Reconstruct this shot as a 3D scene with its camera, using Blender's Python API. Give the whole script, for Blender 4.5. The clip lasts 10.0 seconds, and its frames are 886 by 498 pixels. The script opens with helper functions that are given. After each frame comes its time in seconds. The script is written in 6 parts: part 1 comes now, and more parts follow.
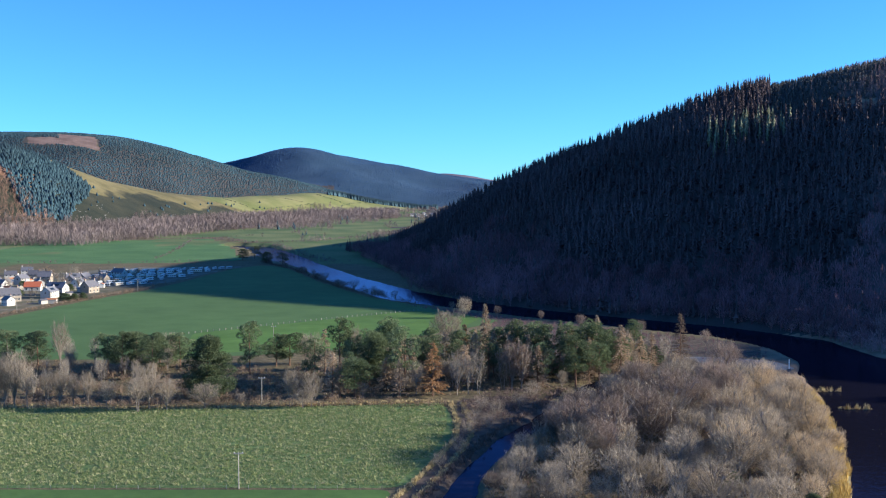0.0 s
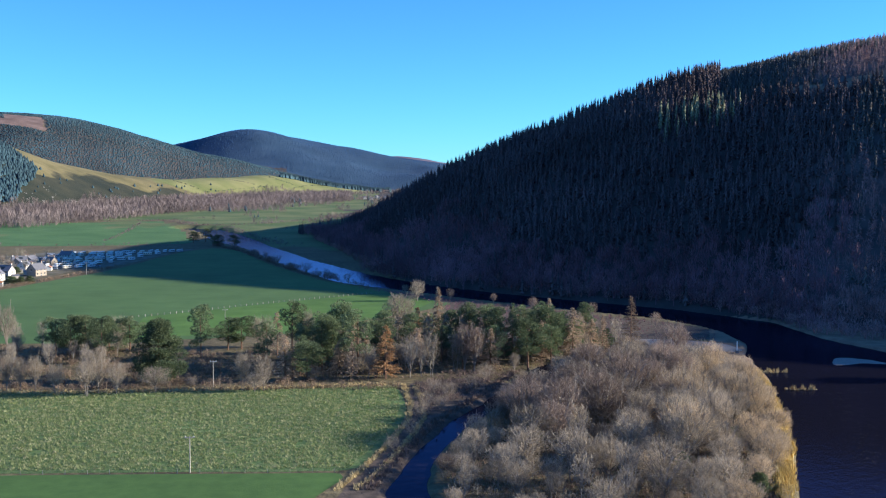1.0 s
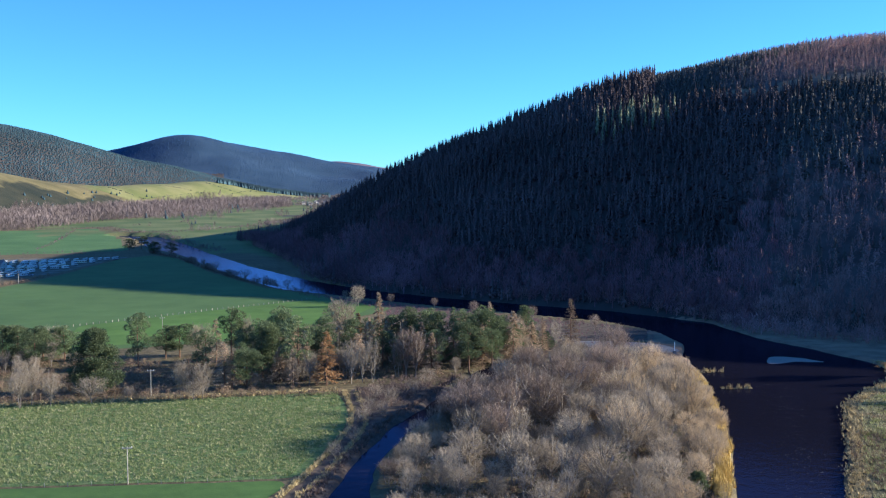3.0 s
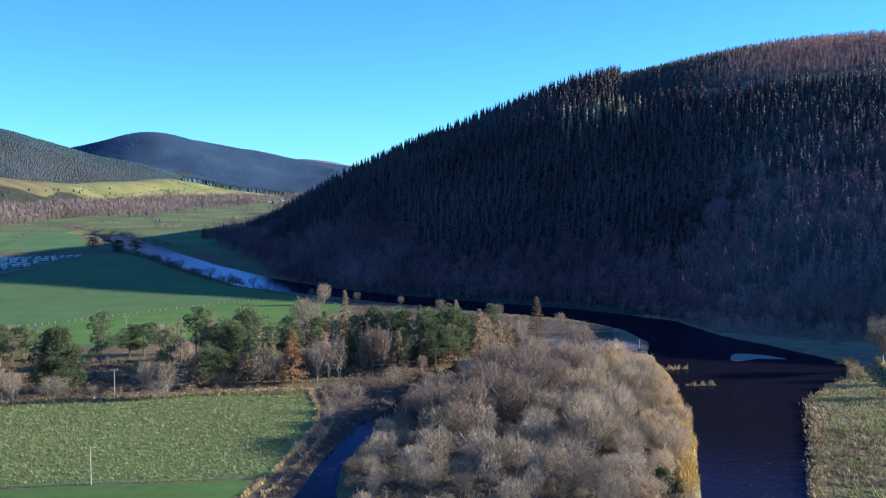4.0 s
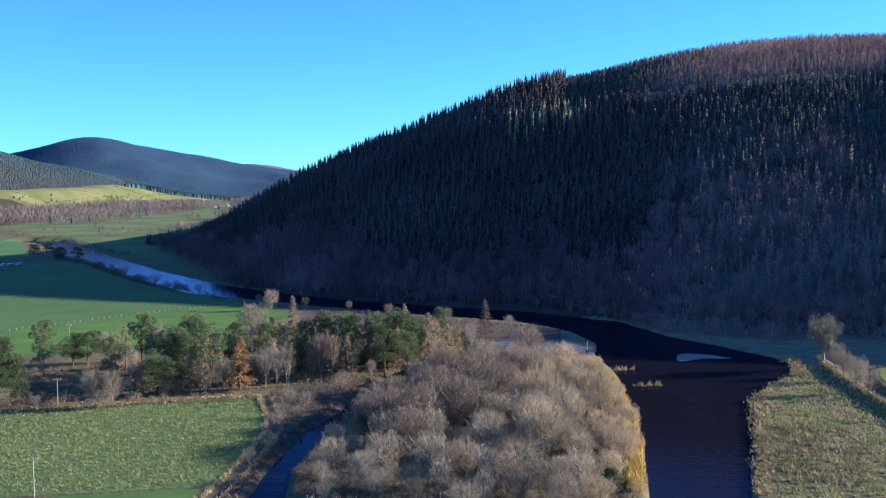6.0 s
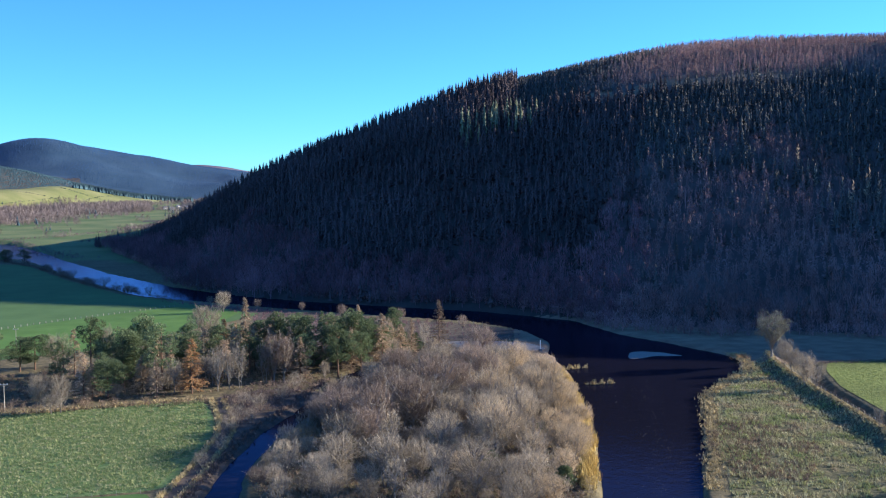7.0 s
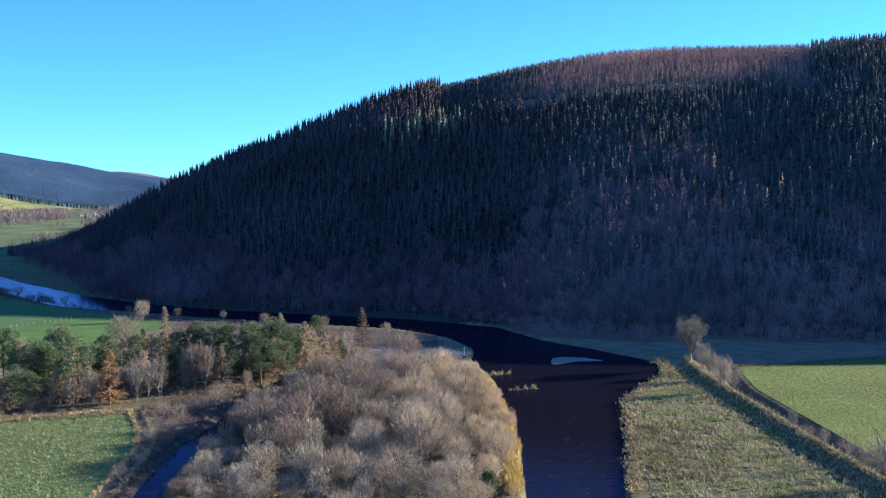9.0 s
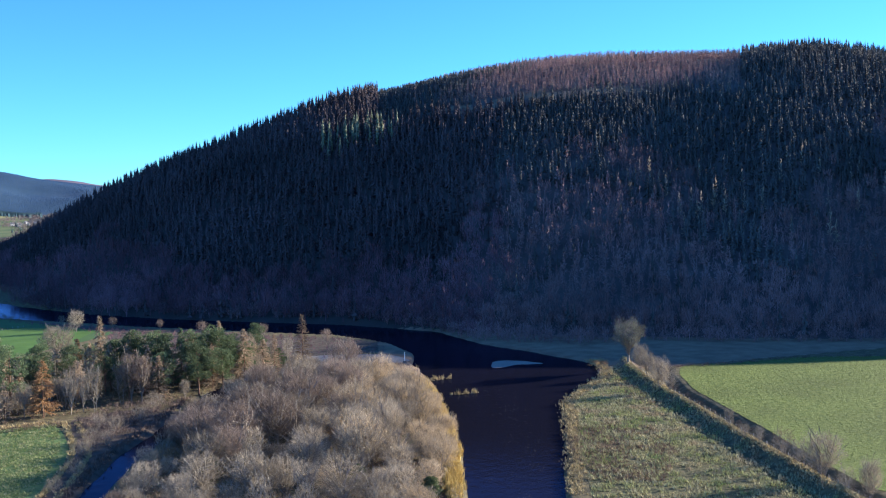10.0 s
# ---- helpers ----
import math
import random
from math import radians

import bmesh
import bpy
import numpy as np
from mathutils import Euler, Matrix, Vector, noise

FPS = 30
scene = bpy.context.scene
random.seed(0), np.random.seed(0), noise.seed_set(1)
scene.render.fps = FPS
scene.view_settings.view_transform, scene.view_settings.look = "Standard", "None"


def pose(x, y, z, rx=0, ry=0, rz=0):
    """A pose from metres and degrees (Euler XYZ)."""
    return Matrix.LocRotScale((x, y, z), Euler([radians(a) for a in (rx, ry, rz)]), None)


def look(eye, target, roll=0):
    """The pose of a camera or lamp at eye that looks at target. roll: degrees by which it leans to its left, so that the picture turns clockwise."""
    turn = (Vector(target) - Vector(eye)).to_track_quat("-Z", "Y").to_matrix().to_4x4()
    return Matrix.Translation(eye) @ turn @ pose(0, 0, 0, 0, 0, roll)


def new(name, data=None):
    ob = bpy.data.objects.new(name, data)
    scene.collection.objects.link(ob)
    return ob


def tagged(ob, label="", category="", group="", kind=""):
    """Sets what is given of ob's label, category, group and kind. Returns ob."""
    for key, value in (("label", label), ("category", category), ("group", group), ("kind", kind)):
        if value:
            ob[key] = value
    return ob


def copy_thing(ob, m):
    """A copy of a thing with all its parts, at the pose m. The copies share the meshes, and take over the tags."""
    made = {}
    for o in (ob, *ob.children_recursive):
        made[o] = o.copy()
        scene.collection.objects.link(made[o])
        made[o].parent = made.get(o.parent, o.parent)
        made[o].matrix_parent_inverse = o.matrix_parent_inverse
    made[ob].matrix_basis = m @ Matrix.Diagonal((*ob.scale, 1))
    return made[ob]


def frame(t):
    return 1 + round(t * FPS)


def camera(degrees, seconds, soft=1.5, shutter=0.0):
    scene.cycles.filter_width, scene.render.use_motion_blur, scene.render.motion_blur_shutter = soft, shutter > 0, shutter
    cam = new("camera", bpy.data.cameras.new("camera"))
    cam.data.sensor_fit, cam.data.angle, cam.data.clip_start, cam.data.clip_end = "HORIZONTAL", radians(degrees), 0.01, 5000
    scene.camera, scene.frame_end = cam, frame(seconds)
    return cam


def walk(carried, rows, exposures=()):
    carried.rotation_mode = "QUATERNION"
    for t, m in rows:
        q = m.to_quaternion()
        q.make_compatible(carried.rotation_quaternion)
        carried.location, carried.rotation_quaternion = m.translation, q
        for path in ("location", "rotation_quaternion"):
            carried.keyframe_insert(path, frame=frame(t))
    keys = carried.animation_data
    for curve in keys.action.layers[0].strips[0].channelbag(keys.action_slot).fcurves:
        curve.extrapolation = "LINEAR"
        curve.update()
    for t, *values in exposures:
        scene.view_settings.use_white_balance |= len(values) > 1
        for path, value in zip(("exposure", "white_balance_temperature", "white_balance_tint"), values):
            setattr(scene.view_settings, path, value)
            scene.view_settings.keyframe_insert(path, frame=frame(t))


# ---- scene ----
EYE = 67.0
TURNS = [  # seconds, yaw, pitch, lean in degrees: a drone that hovers and turns to its right
    (0.0, 0.033, -2.865, -0.040),
    (0.5, -1.670, -3.475, -0.270),
    (1.0, -2.550, -3.791, -0.270),
    (1.5, -3.293, -3.867, 0.106),
    (2.0, -4.455, -3.686, 0.260),
    (2.5, -5.088, -3.595, 0.137),
    (2.7, -5.305, -3.500, 0.137),
    (3.8, -7.500, -3.666, -0.020),
    (4.0, -7.685, -3.635, -0.020),
    (4.5, -7.864, -3.375, -0.065),
    (5.0, -8.920, -2.920, 0.120),
    (5.2, -9.390, -2.734, 0.130),
    (6.3, -11.290, -3.632, 0.400),
    (6.5, -12.001, -3.601, 0.400),
    (7.0, -13.121, -3.437, 0.565),
    (7.5, -13.660, -3.383, 0.670),
    (8.0, -15.292, -3.134, 0.760),
    (8.5, -16.637, -3.107, 0.583),
    (9.0, -17.320, -3.080, 0.543),
    (9.5, -18.753, -2.706, 0.618),
    (10.0, -20.659, -2.849, 1.010),
]
cam = camera(46.0, 10.0, soft=1.1)
walk(cam, [(t, pose(0, 0, EYE, 90 + pitch, 0, yaw) @ pose(0, 0, 0, 0, 0, -lean)) for t, yaw, pitch, lean in TURNS],
     [(0.0, 1.22), (2.5, 1.32), (6.5, 1.41), (10.0, 1.52)])

# ---- light ----
SUN_AZ, SUN_EL = 88.0, 16.4   # degrees to the right of +y, degrees up
world = bpy.data.worlds.new("sky")
scene.world = world
world.use_nodes = True
sky = world.node_tree.nodes.new("ShaderNodeTexSky")
sky.sky_type = "NISHITA"
sky.sun_disc = False
sky.sun_elevation, sky.sun_rotation = radians(SUN_EL), radians(SUN_AZ)
sky.altitude, sky.air_density, sky.dust_density, sky.ozone_density = 200, 0.8, 0.0, 4.0
tint = world.node_tree.nodes.new("ShaderNodeVectorMath")   # the clear, deep blue of a dry winter sky
tint.operation = "MULTIPLY"
tint.inputs[1].default_value = (0.41, 0.94, 1.38)
world.node_tree.links.new(sky.outputs[0], tint.inputs[0])
world.node_tree.links.new(tint.outputs[0], world.node_tree.nodes["Background"].inputs[0])
world.node_tree.nodes["Background"].inputs[1].default_value = 0.082
lamp = bpy.data.lights.new("sun", "SUN")
lamp.energy, lamp.angle, lamp.color = 5.0, radians(0.55), (1.0, 0.93, 0.80)
sun = new("sun", lamp)
a, e = radians(SUN_AZ), radians(SUN_EL)
sun.matrix_world = look((0, 0, 0), (-math.sin(a) * math.cos(e), -math.cos(a) * math.cos(e), -math.sin(e)))


# ---- materials ----
def material(name, colours, scale=1.0, rough=0.85, bump=0.0, bump_scale=None, island=0.0, obj=0.0, big=0.0, big_scale=0.02,
             metal=0.0, detail=6.0, thin=0.0):
    """Noise between the colours (two to four, dark to light); island and obj: how far single pieces and whole things differ in lightness;
    big: slow patches; bump: height in metres; thin: how much light passes through (leaves, needles, twigs)."""
    m = bpy.data.materials.new(name)
    m.use_nodes = True
    nt = m.node_tree
    bsdf = nt.nodes["Principled BSDF"]
    bsdf.inputs["Roughness"].default_value, bsdf.inputs["Metallic"].default_value = rough, metal
    bsdf.inputs["Specular IOR Level"].default_value = 0.25

    def add(kind, **kw):
        n = nt.nodes.new(kind)
        for k, v in kw.items():
            n.inputs[k].default_value = v
        return n
    geo = nt.nodes.new("ShaderNodeNewGeometry")
    tex = add("ShaderNodeTexNoise", Scale=scale, Detail=detail, Roughness=0.62)
    nt.links.new(geo.outputs["Position"], tex.inputs["Vector"])
    ramp = nt.nodes.new("ShaderNodeValToRGB")
    el = ramp.color_ramp.elements
    while len(el) < len(colours):
        el.new(0.5)
    for i, c in enumerate(colours):
        el[i].position = 0.3 + 0.4 * i / max(1, len(colours) - 1)
        el[i].color = (*c, 1)
    fac = tex.outputs[0]
    nt.links.new(fac, ramp.inputs[0])
    colour = ramp.outputs[0]

    def gain(colour, source, amount, low=0.0, high=1.0):
        span = nt.nodes.new("ShaderNodeMapRange")
        span.inputs["From Min"].default_value, span.inputs["From Max"].default_value = low, high
        span.inputs["To Min"].default_value, span.inputs["To Max"].default_value = 1 - amount, 1 + amount
        nt.links.new(source, span.inputs["Value"])
        mix = nt.nodes.new("ShaderNodeVectorMath")
        mix.operation = "SCALE"
        nt.links.new(colour, mix.inputs[0])
        nt.links.new(span.outputs[0], mix.inputs["Scale"])
        return mix.outputs[0]
    if island:
        colour = gain(colour, geo.outputs["Random Per Island"], island)
    if obj:
        info = nt.nodes.new("ShaderNodeObjectInfo")
        colour = gain(colour, info.outputs["Random"], obj)
    if big:
        slow = add("ShaderNodeTexNoise", Scale=big_scale, Detail=4.0)
        nt.links.new(geo.outputs["Position"], slow.inputs["Vector"])
        colour = gain(colour, slow.outputs[0], big, 0.3, 0.7)
    nt.links.new(colour, bsdf.inputs["Base Color"])
    if bump:
        rough_tex = tex
        if bump_scale:
            rough_tex = add("ShaderNodeTexNoise", Scale=bump_scale, Detail=5.0, Roughness=0.65)
            nt.links.new(geo.outputs["Position"], rough_tex.inputs["Vector"])
        node = add("ShaderNodeBump", Strength=1.0, Distance=bump)
        nt.links.new(rough_tex.outputs[0], node.inputs["Height"])
        nt.links.new(node.outputs[0], bsdf.inputs["Normal"])
    if thin:
        pass_through = nt.nodes.new("ShaderNodeBsdfTranslucent")
        nt.links.new(colour, pass_through.inputs[0])
        mixed = add("ShaderNodeMixShader", Fac=thin)
        nt.links.new(bsdf.outputs[0], mixed.inputs[1])
        nt.links.new(pass_through.outputs[0], mixed.inputs[2])
        nt.links.new(mixed.outputs[0], nt.nodes["Material Output"].inputs[0])
    return m


def clear(name, colour, rough, ior=1.33):
    m = bpy.data.materials.new(name)
    m.use_nodes = True
    b = m.node_tree.nodes["Principled BSDF"]
    b.inputs["Base Color"].default_value = (*colour, 1)
    b.inputs["Roughness"].default_value = rough
    b.inputs["IOR"].default_value = ior
    return m


M_NEAR = material("rough_pasture", [(0.05, 0.11, 0.032), (0.095, 0.155, 0.05), (0.20, 0.22, 0.10)], 0.7, 0.9, 0.5, 0.8, big=0.15, big_scale=0.02)
M_PADDOCK = material("bright_paddock_grass", [(0.06, 0.135, 0.022), (0.09, 0.175, 0.035)], 0.08, 0.9, 0.1, 0.6, big=0.15, big_scale=0.02)
# pale colour for the river's glitter, modelled as flecks
M_GLINT = material("pale_glint", [(0.28, 0.28, 0.27), (0.50, 0.50, 0.48)], 2.0, 0.8)
M_LAWN = material("short_grass", [(0.05, 0.11, 0.025), (0.075, 0.15, 0.035)], 0.25, 0.9, 0.06, 1.5, big=0.12)
M_FAR = material("far_pasture", [(0.055, 0.115, 0.032), (0.08, 0.15, 0.045)], 0.05, 0.9, 0.1, 0.4, big=0.12, big_scale=0.01)
M_BANK = material("tussock_grass", [(0.05, 0.06, 0.025), (0.10, 0.09, 0.04), (0.17, 0.14, 0.075)], 0.7, 0.9, 0.6, 0.6, big=0.2, big_scale=0.04)
M_SUNFIELD = material("sheep_pasture", [(0.065, 0.10, 0.018), (0.11, 0.142, 0.028), (0.16, 0.185, 0.044)], 0.5, 0.9, 0.9, 0.7, big=0.2, big_scale=0.03)
M_SHORE = material("gravel", [(0.15, 0.135, 0.125), (0.34, 0.31, 0.285)], 2.0, 0.9, 0.1)
M_SCREE = material("pale_scree", [(0.17, 0.155, 0.145), (0.30, 0.28, 0.26)], 0.3, 0.9, island=0.2)
M_CONIFER = material("conifer_needles", [(0.076, 0.051, 0.056), (0.122, 0.094, 0.096)], 0.14, 0.9, island=0.08, big=0.35, big_scale=0.015)
M_UPCON = material("ridge_conifer_needles", [(0.072, 0.066, 0.066), (0.132, 0.126, 0.116)], 0.14, 0.9, island=0.08, big=0.3, big_scale=0.015)
M_SUNLITCON = material("sunlit_spruce_needles", [(0.15, 0.16, 0.10), (0.26, 0.27, 0.17)], 0.14, 0.9, island=0.1)
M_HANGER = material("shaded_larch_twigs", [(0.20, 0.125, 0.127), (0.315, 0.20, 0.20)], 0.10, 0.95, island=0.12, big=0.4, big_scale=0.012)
M_PINKLARCH = material("russet_larch_twigs", [(0.26, 0.145, 0.125), (0.42, 0.26, 0.225)], 0.12, 0.95, island=0.15, big=0.2, big_scale=0.02)
# far needles bluer than near ones, the distance's haze in their colour
M_FARCON = material("hazed_conifer_needles", [(0.026, 0.060, 0.078), (0.046, 0.088, 0.106)], 0.02, 0.95, island=0.05, big=0.35, big_scale=0.004)
# peak needles: the blue of distant haze is put into their colour
M_PEAKCON = material("haze_blue_needles", [(0.018, 0.056, 0.125), (0.032, 0.082, 0.168)], 0.008, 0.95, island=0.05, big=0.4, big_scale=0.003)
M_HILLBARE = material("bare_hill_twigs", [(0.14, 0.068, 0.086), (0.25, 0.13, 0.15)], 0.02, 0.95, island=0.3, big=0.4, big_scale=0.012)
M_HILLPALE = material("pale_hill_twigs", [(0.215, 0.12, 0.12), (0.36, 0.215, 0.21)], 0.02, 0.95, island=0.3, big=0.35, big_scale=0.012)
M_PINE = material("pine_needles", [(0.075, 0.108, 0.054), (0.165, 0.205, 0.108)], 0.4, 0.9, island=0.22, obj=0.25, thin=0.25)
M_PINEBARK = material("pine_bark", [(0.12, 0.07, 0.05), (0.25, 0.15, 0.10)], 3, 0.9, 0.03)
M_YOUNG = material("young_larch_twigs", [(0.24, 0.135, 0.10), (0.38, 0.235, 0.175)], 0.05, 0.9, island=0.3)
M_LARCH = material("tan_larch_needles", [(0.34, 0.25, 0.175), (0.53, 0.41, 0.295)], 0.5, 0.9, island=0.35, obj=0.2, thin=0.3)
M_ORANGE = material("orange_larch_needles", [(0.35, 0.20, 0.10), (0.52, 0.33, 0.18)], 0.5, 0.9, island=0.35, thin=0.3)
M_TWIG = material("grey_twigs", [(0.21, 0.172, 0.13), (0.42, 0.35, 0.268)], 0.3, 0.9, island=0.25, obj=0.35, thin=0.25)
M_IVY = material("ivied_twigs", [(0.14, 0.135, 0.10), (0.28, 0.265, 0.20)], 0.3, 0.9, island=0.3, thin=0.15)
M_PURPLE = material("plum_twigs", [(0.165, 0.123, 0.102), (0.31, 0.235, 0.192)], 0.3, 0.9, island=0.25, obj=0.35, thin=0.25)
M_WILLOW = material("tan_willow_twigs", [(0.35, 0.265, 0.175), (0.54, 0.425, 0.295)], 0.3, 0.9, island=0.3, obj=0.25, thin=0.3)
M_BARK = material("grey_bark", [(0.17, 0.143, 0.12), (0.32, 0.275, 0.23)], 2, 0.9, 0.03)
M_BRUSH = material("brown_brushwood", [(0.15, 0.105, 0.075), (0.29, 0.21, 0.15)], 0.3, 0.95, island=0.35, obj=0.25, thin=0.2)
M_BRAMBLE = material("dark_bramble", [(0.115, 0.08, 0.067), (0.25, 0.18, 0.147)], 0.3, 0.95, island=0.35)
M_STRAW = material("straw_grass", [(0.34, 0.26, 0.13), (0.60, 0.48, 0.26)], 0.4, 0.9, island=0.3)
M_TUFT = material("tuft_grass", [(0.12, 0.185, 0.06), (0.25, 0.28, 0.125), (0.44, 0.41, 0.25)], 0.4, 0.9, island=0.35, thin=0.25)
M_BANKTUFT = material("tussock_blades", [(0.18, 0.235, 0.075), (0.32, 0.33, 0.15), (0.43, 0.38, 0.23), (0.29, 0.19, 0.125)], 0.09, 0.9, island=0.45, thin=0.2)
M_PASTURETUFT = material("pasture_blades", [(0.14, 0.19, 0.035), (0.24, 0.28, 0.06), (0.30, 0.33, 0.09)], 0.2, 0.9, island=0.3, thin=0.2)
M_RUSSET = material("russet_bush_twigs", [(0.42, 0.25, 0.12), (0.62, 0.40, 0.20)], 0.3, 0.9, island=0.25, thin=0.3)
M_GOLD = material("golden_reed", [(0.46, 0.32, 0.10), (0.66, 0.50, 0.20)], 0.4, 0.9, island=0.3)
M_PALEBARK = material("pale_birch_bark", [(0.19, 0.165, 0.14), (0.35, 0.31, 0.265)], 2, 0.8, 0.02)


# ---- mesh helpers ----
def mesh_of(name, verts, faces, mat=None, smooth=False):
    """verts: n x 3; faces: an n x 3 or n x 4 array, or a list of lists."""
    me = bpy.data.meshes.new(name)
    verts = np.asarray(verts, dtype=np.float32)
    if isinstance(faces, np.ndarray):
        k = faces.shape[1]
        me.vertices.add(len(verts))
        me.vertices.foreach_set("co", verts.ravel())
        me.loops.add(faces.size)
        me.loops.foreach_set("vertex_index", faces.astype(np.int32).ravel())
        me.polygons.add(len(faces))
        me.polygons.foreach_set("loop_start", np.arange(0, faces.size, k, dtype=np.int32))
        if smooth:
            me.polygons.foreach_set("use_smooth", np.ones(len(faces), dtype=bool))
        me.update(calc_edges=True)
        me.validate()
    else:
        me.from_pydata(verts.tolist(), [], faces)
    if mat:
        me.materials.append(mat)
    return me


def part(name, me, parent, label="", at=None):
    ob = new(name, me)
    ob.parent = parent
    if at is not None:
        ob.matrix_basis = at
    if label:
        ob["label"] = label
    return ob


def thing(name, label, category, group="", kind=""):
    return tagged(new(name), label, category, group, kind)


def vnoise(x, y, seed=0):
    """Smooth value noise in 0..1 over arrays."""
    xi, yi = np.floor(x).astype(np.int64), np.floor(y).astype(np.int64)
    fx, fy = x - xi, y - yi
    fx, fy = fx * fx * (3 - 2 * fx), fy * fy * (3 - 2 * fy)

    def h(i, j):
        n = (i * 374761393 + j * 668265263 + seed * 974634) & 0x7FFFFFFF
        n = ((n ^ (n >> 13)) * 1274126177) & 0x7FFFFFFF
        return ((n ^ (n >> 16)) & 0xFFFF) / 65535.0
    top = h(xi, yi) * (1 - fx) + h(xi + 1, yi) * fx
    low = h(xi, yi + 1) * (1 - fx) + h(xi + 1, yi + 1) * fx
    return top * (1 - fy) + low * fy


def fbm(x, y, scale, seed=0, octaves=4):
    out, amp, tot = 0, 1.0, 0
    for k in range(octaves):
        out = out + amp * vnoise(x / scale * 2 ** k + 17.3 * k, y / scale * 2 ** k - 9.1 * k, seed + k)
        tot += amp
        amp *= 0.5
    return out / tot


def inside(poly, x, y):
    res = np.zeros(np.shape(x), dtype=bool)
    n = len(poly)
    for i in range(n):
        (x1, y1), (x2, y2) = poly[i], poly[(i + 1) % n]
        if y1 == y2:
            continue
        cut = ((y1 > y) != (y2 > y)) & (x < (x2 - x1) * (y - y1) / (y2 - y1) + x1)
        res ^= cut
    return res


def edge_distance(poly, x, y, closed=True):
    best = np.full(np.shape(x), 1e9)
    n = len(poly)
    for i in range(n if closed else n - 1):
        (x1, y1), (x2, y2) = poly[i], poly[(i + 1) % n]
        dx, dy = x2 - x1, y2 - y1
        t = np.clip(((x - x1) * dx + (y - y1) * dy) / (dx * dx + dy * dy + 1e-9), 0, 1)
        best = np.minimum(best, np.hypot(x - x1 - t * dx, y - y1 - t * dy))
    return best


def soft_poly(pts, step=6.0, wobble=0.6, seed=0):
    """A closed outline rounded off, cut into short steps and made uneven."""
    fine = []
    for i in range(len(pts)):
        a_, b_ = np.array(pts[i], float), np.array(pts[(i + 1) % len(pts)], float)
        n = max(1, int(np.hypot(*(b_ - a_)) / 14))
        fine += [a_ + (b_ - a_) * k / n for k in range(n)]
    p = np.array(fine)
    for _ in range(2):
        q = np.roll(p, -1, axis=0)
        p = np.stack([0.8 * p + 0.2 * q, 0.2 * p + 0.8 * q], 1).reshape(-1, 2)
    out = []
    for i in range(len(p)):
        a_, b_ = p[i], p[(i + 1) % len(p)]
        n = max(1, int(np.hypot(*(b_ - a_)) / step))
        for k in range(n):
            out.append(a_ + (b_ - a_) * k / n)
    out = np.array(out)
    out[:, 0] += wobble * (fbm(out[:, 0], out[:, 1], 9, seed) - 0.5) * 4
    out[:, 1] += wobble * (fbm(out[:, 0], out[:, 1], 9, seed + 50) - 0.5) * 4
    return out


# ---- the valley's plan (metres; the drone hovers over the origin) ----
RIVER = [(-285, 1440), (-232, 1412), (-172, 1220), (-128, 1060), (-72, 880), (-20, 745), (10, 690), (60, 622), (110, 575), (150, 540), (181, 490), (184, 440), (195, 402),
         (202, 372), (196, 350), (186, 335), (170, 320), (152, 299), (143, 279), (124, 241), (105, 204), (80, 150), (60, 60), (40, -120), (-20, -420),
         (-50, -420), (10, -120), (24, 60), (50, 130), (72, 180), (85, 213), (100, 253), (112, 293), (122, 329), (131, 365), (137, 400), (146, 425), (146, 466),
         (132, 500), (95, 535), (45, 585), (-5, 645), (-40, 690), (-85, 815), (-145, 1015), (-205, 1165), (-250, 1330), (-300, 1400)]
CHANNEL = [(40, 120), (8, 180), (-3, 222), (4, 252), (15, 288), (25, 310), (37, 338), (44, 358), (53, 378),
           (62, 384), (58, 362), (41, 331), (29, 306), (19, 281), (9, 249), (6, 224), (16, 190), (46, 140)]
LEVEE = [(213, 362), (206, 346), (197, 321), (188, 288), (181, 261), (173, 233), (167, 209), (161, 185), (154, 155), (146, 90)]
GULLY = [(222, 352), (210, 328), (199, 303), (191, 275), (184, 247), (176, 218), (169, 194), (163, 170), (155, 100)]   # the ditch behind the flood bank
RIVER_EDGE = soft_poly(RIVER, 5.0, 0.8, 3)
CHANNEL_EDGE = soft_poly(CHANNEL, 4.0, 0.6, 5)


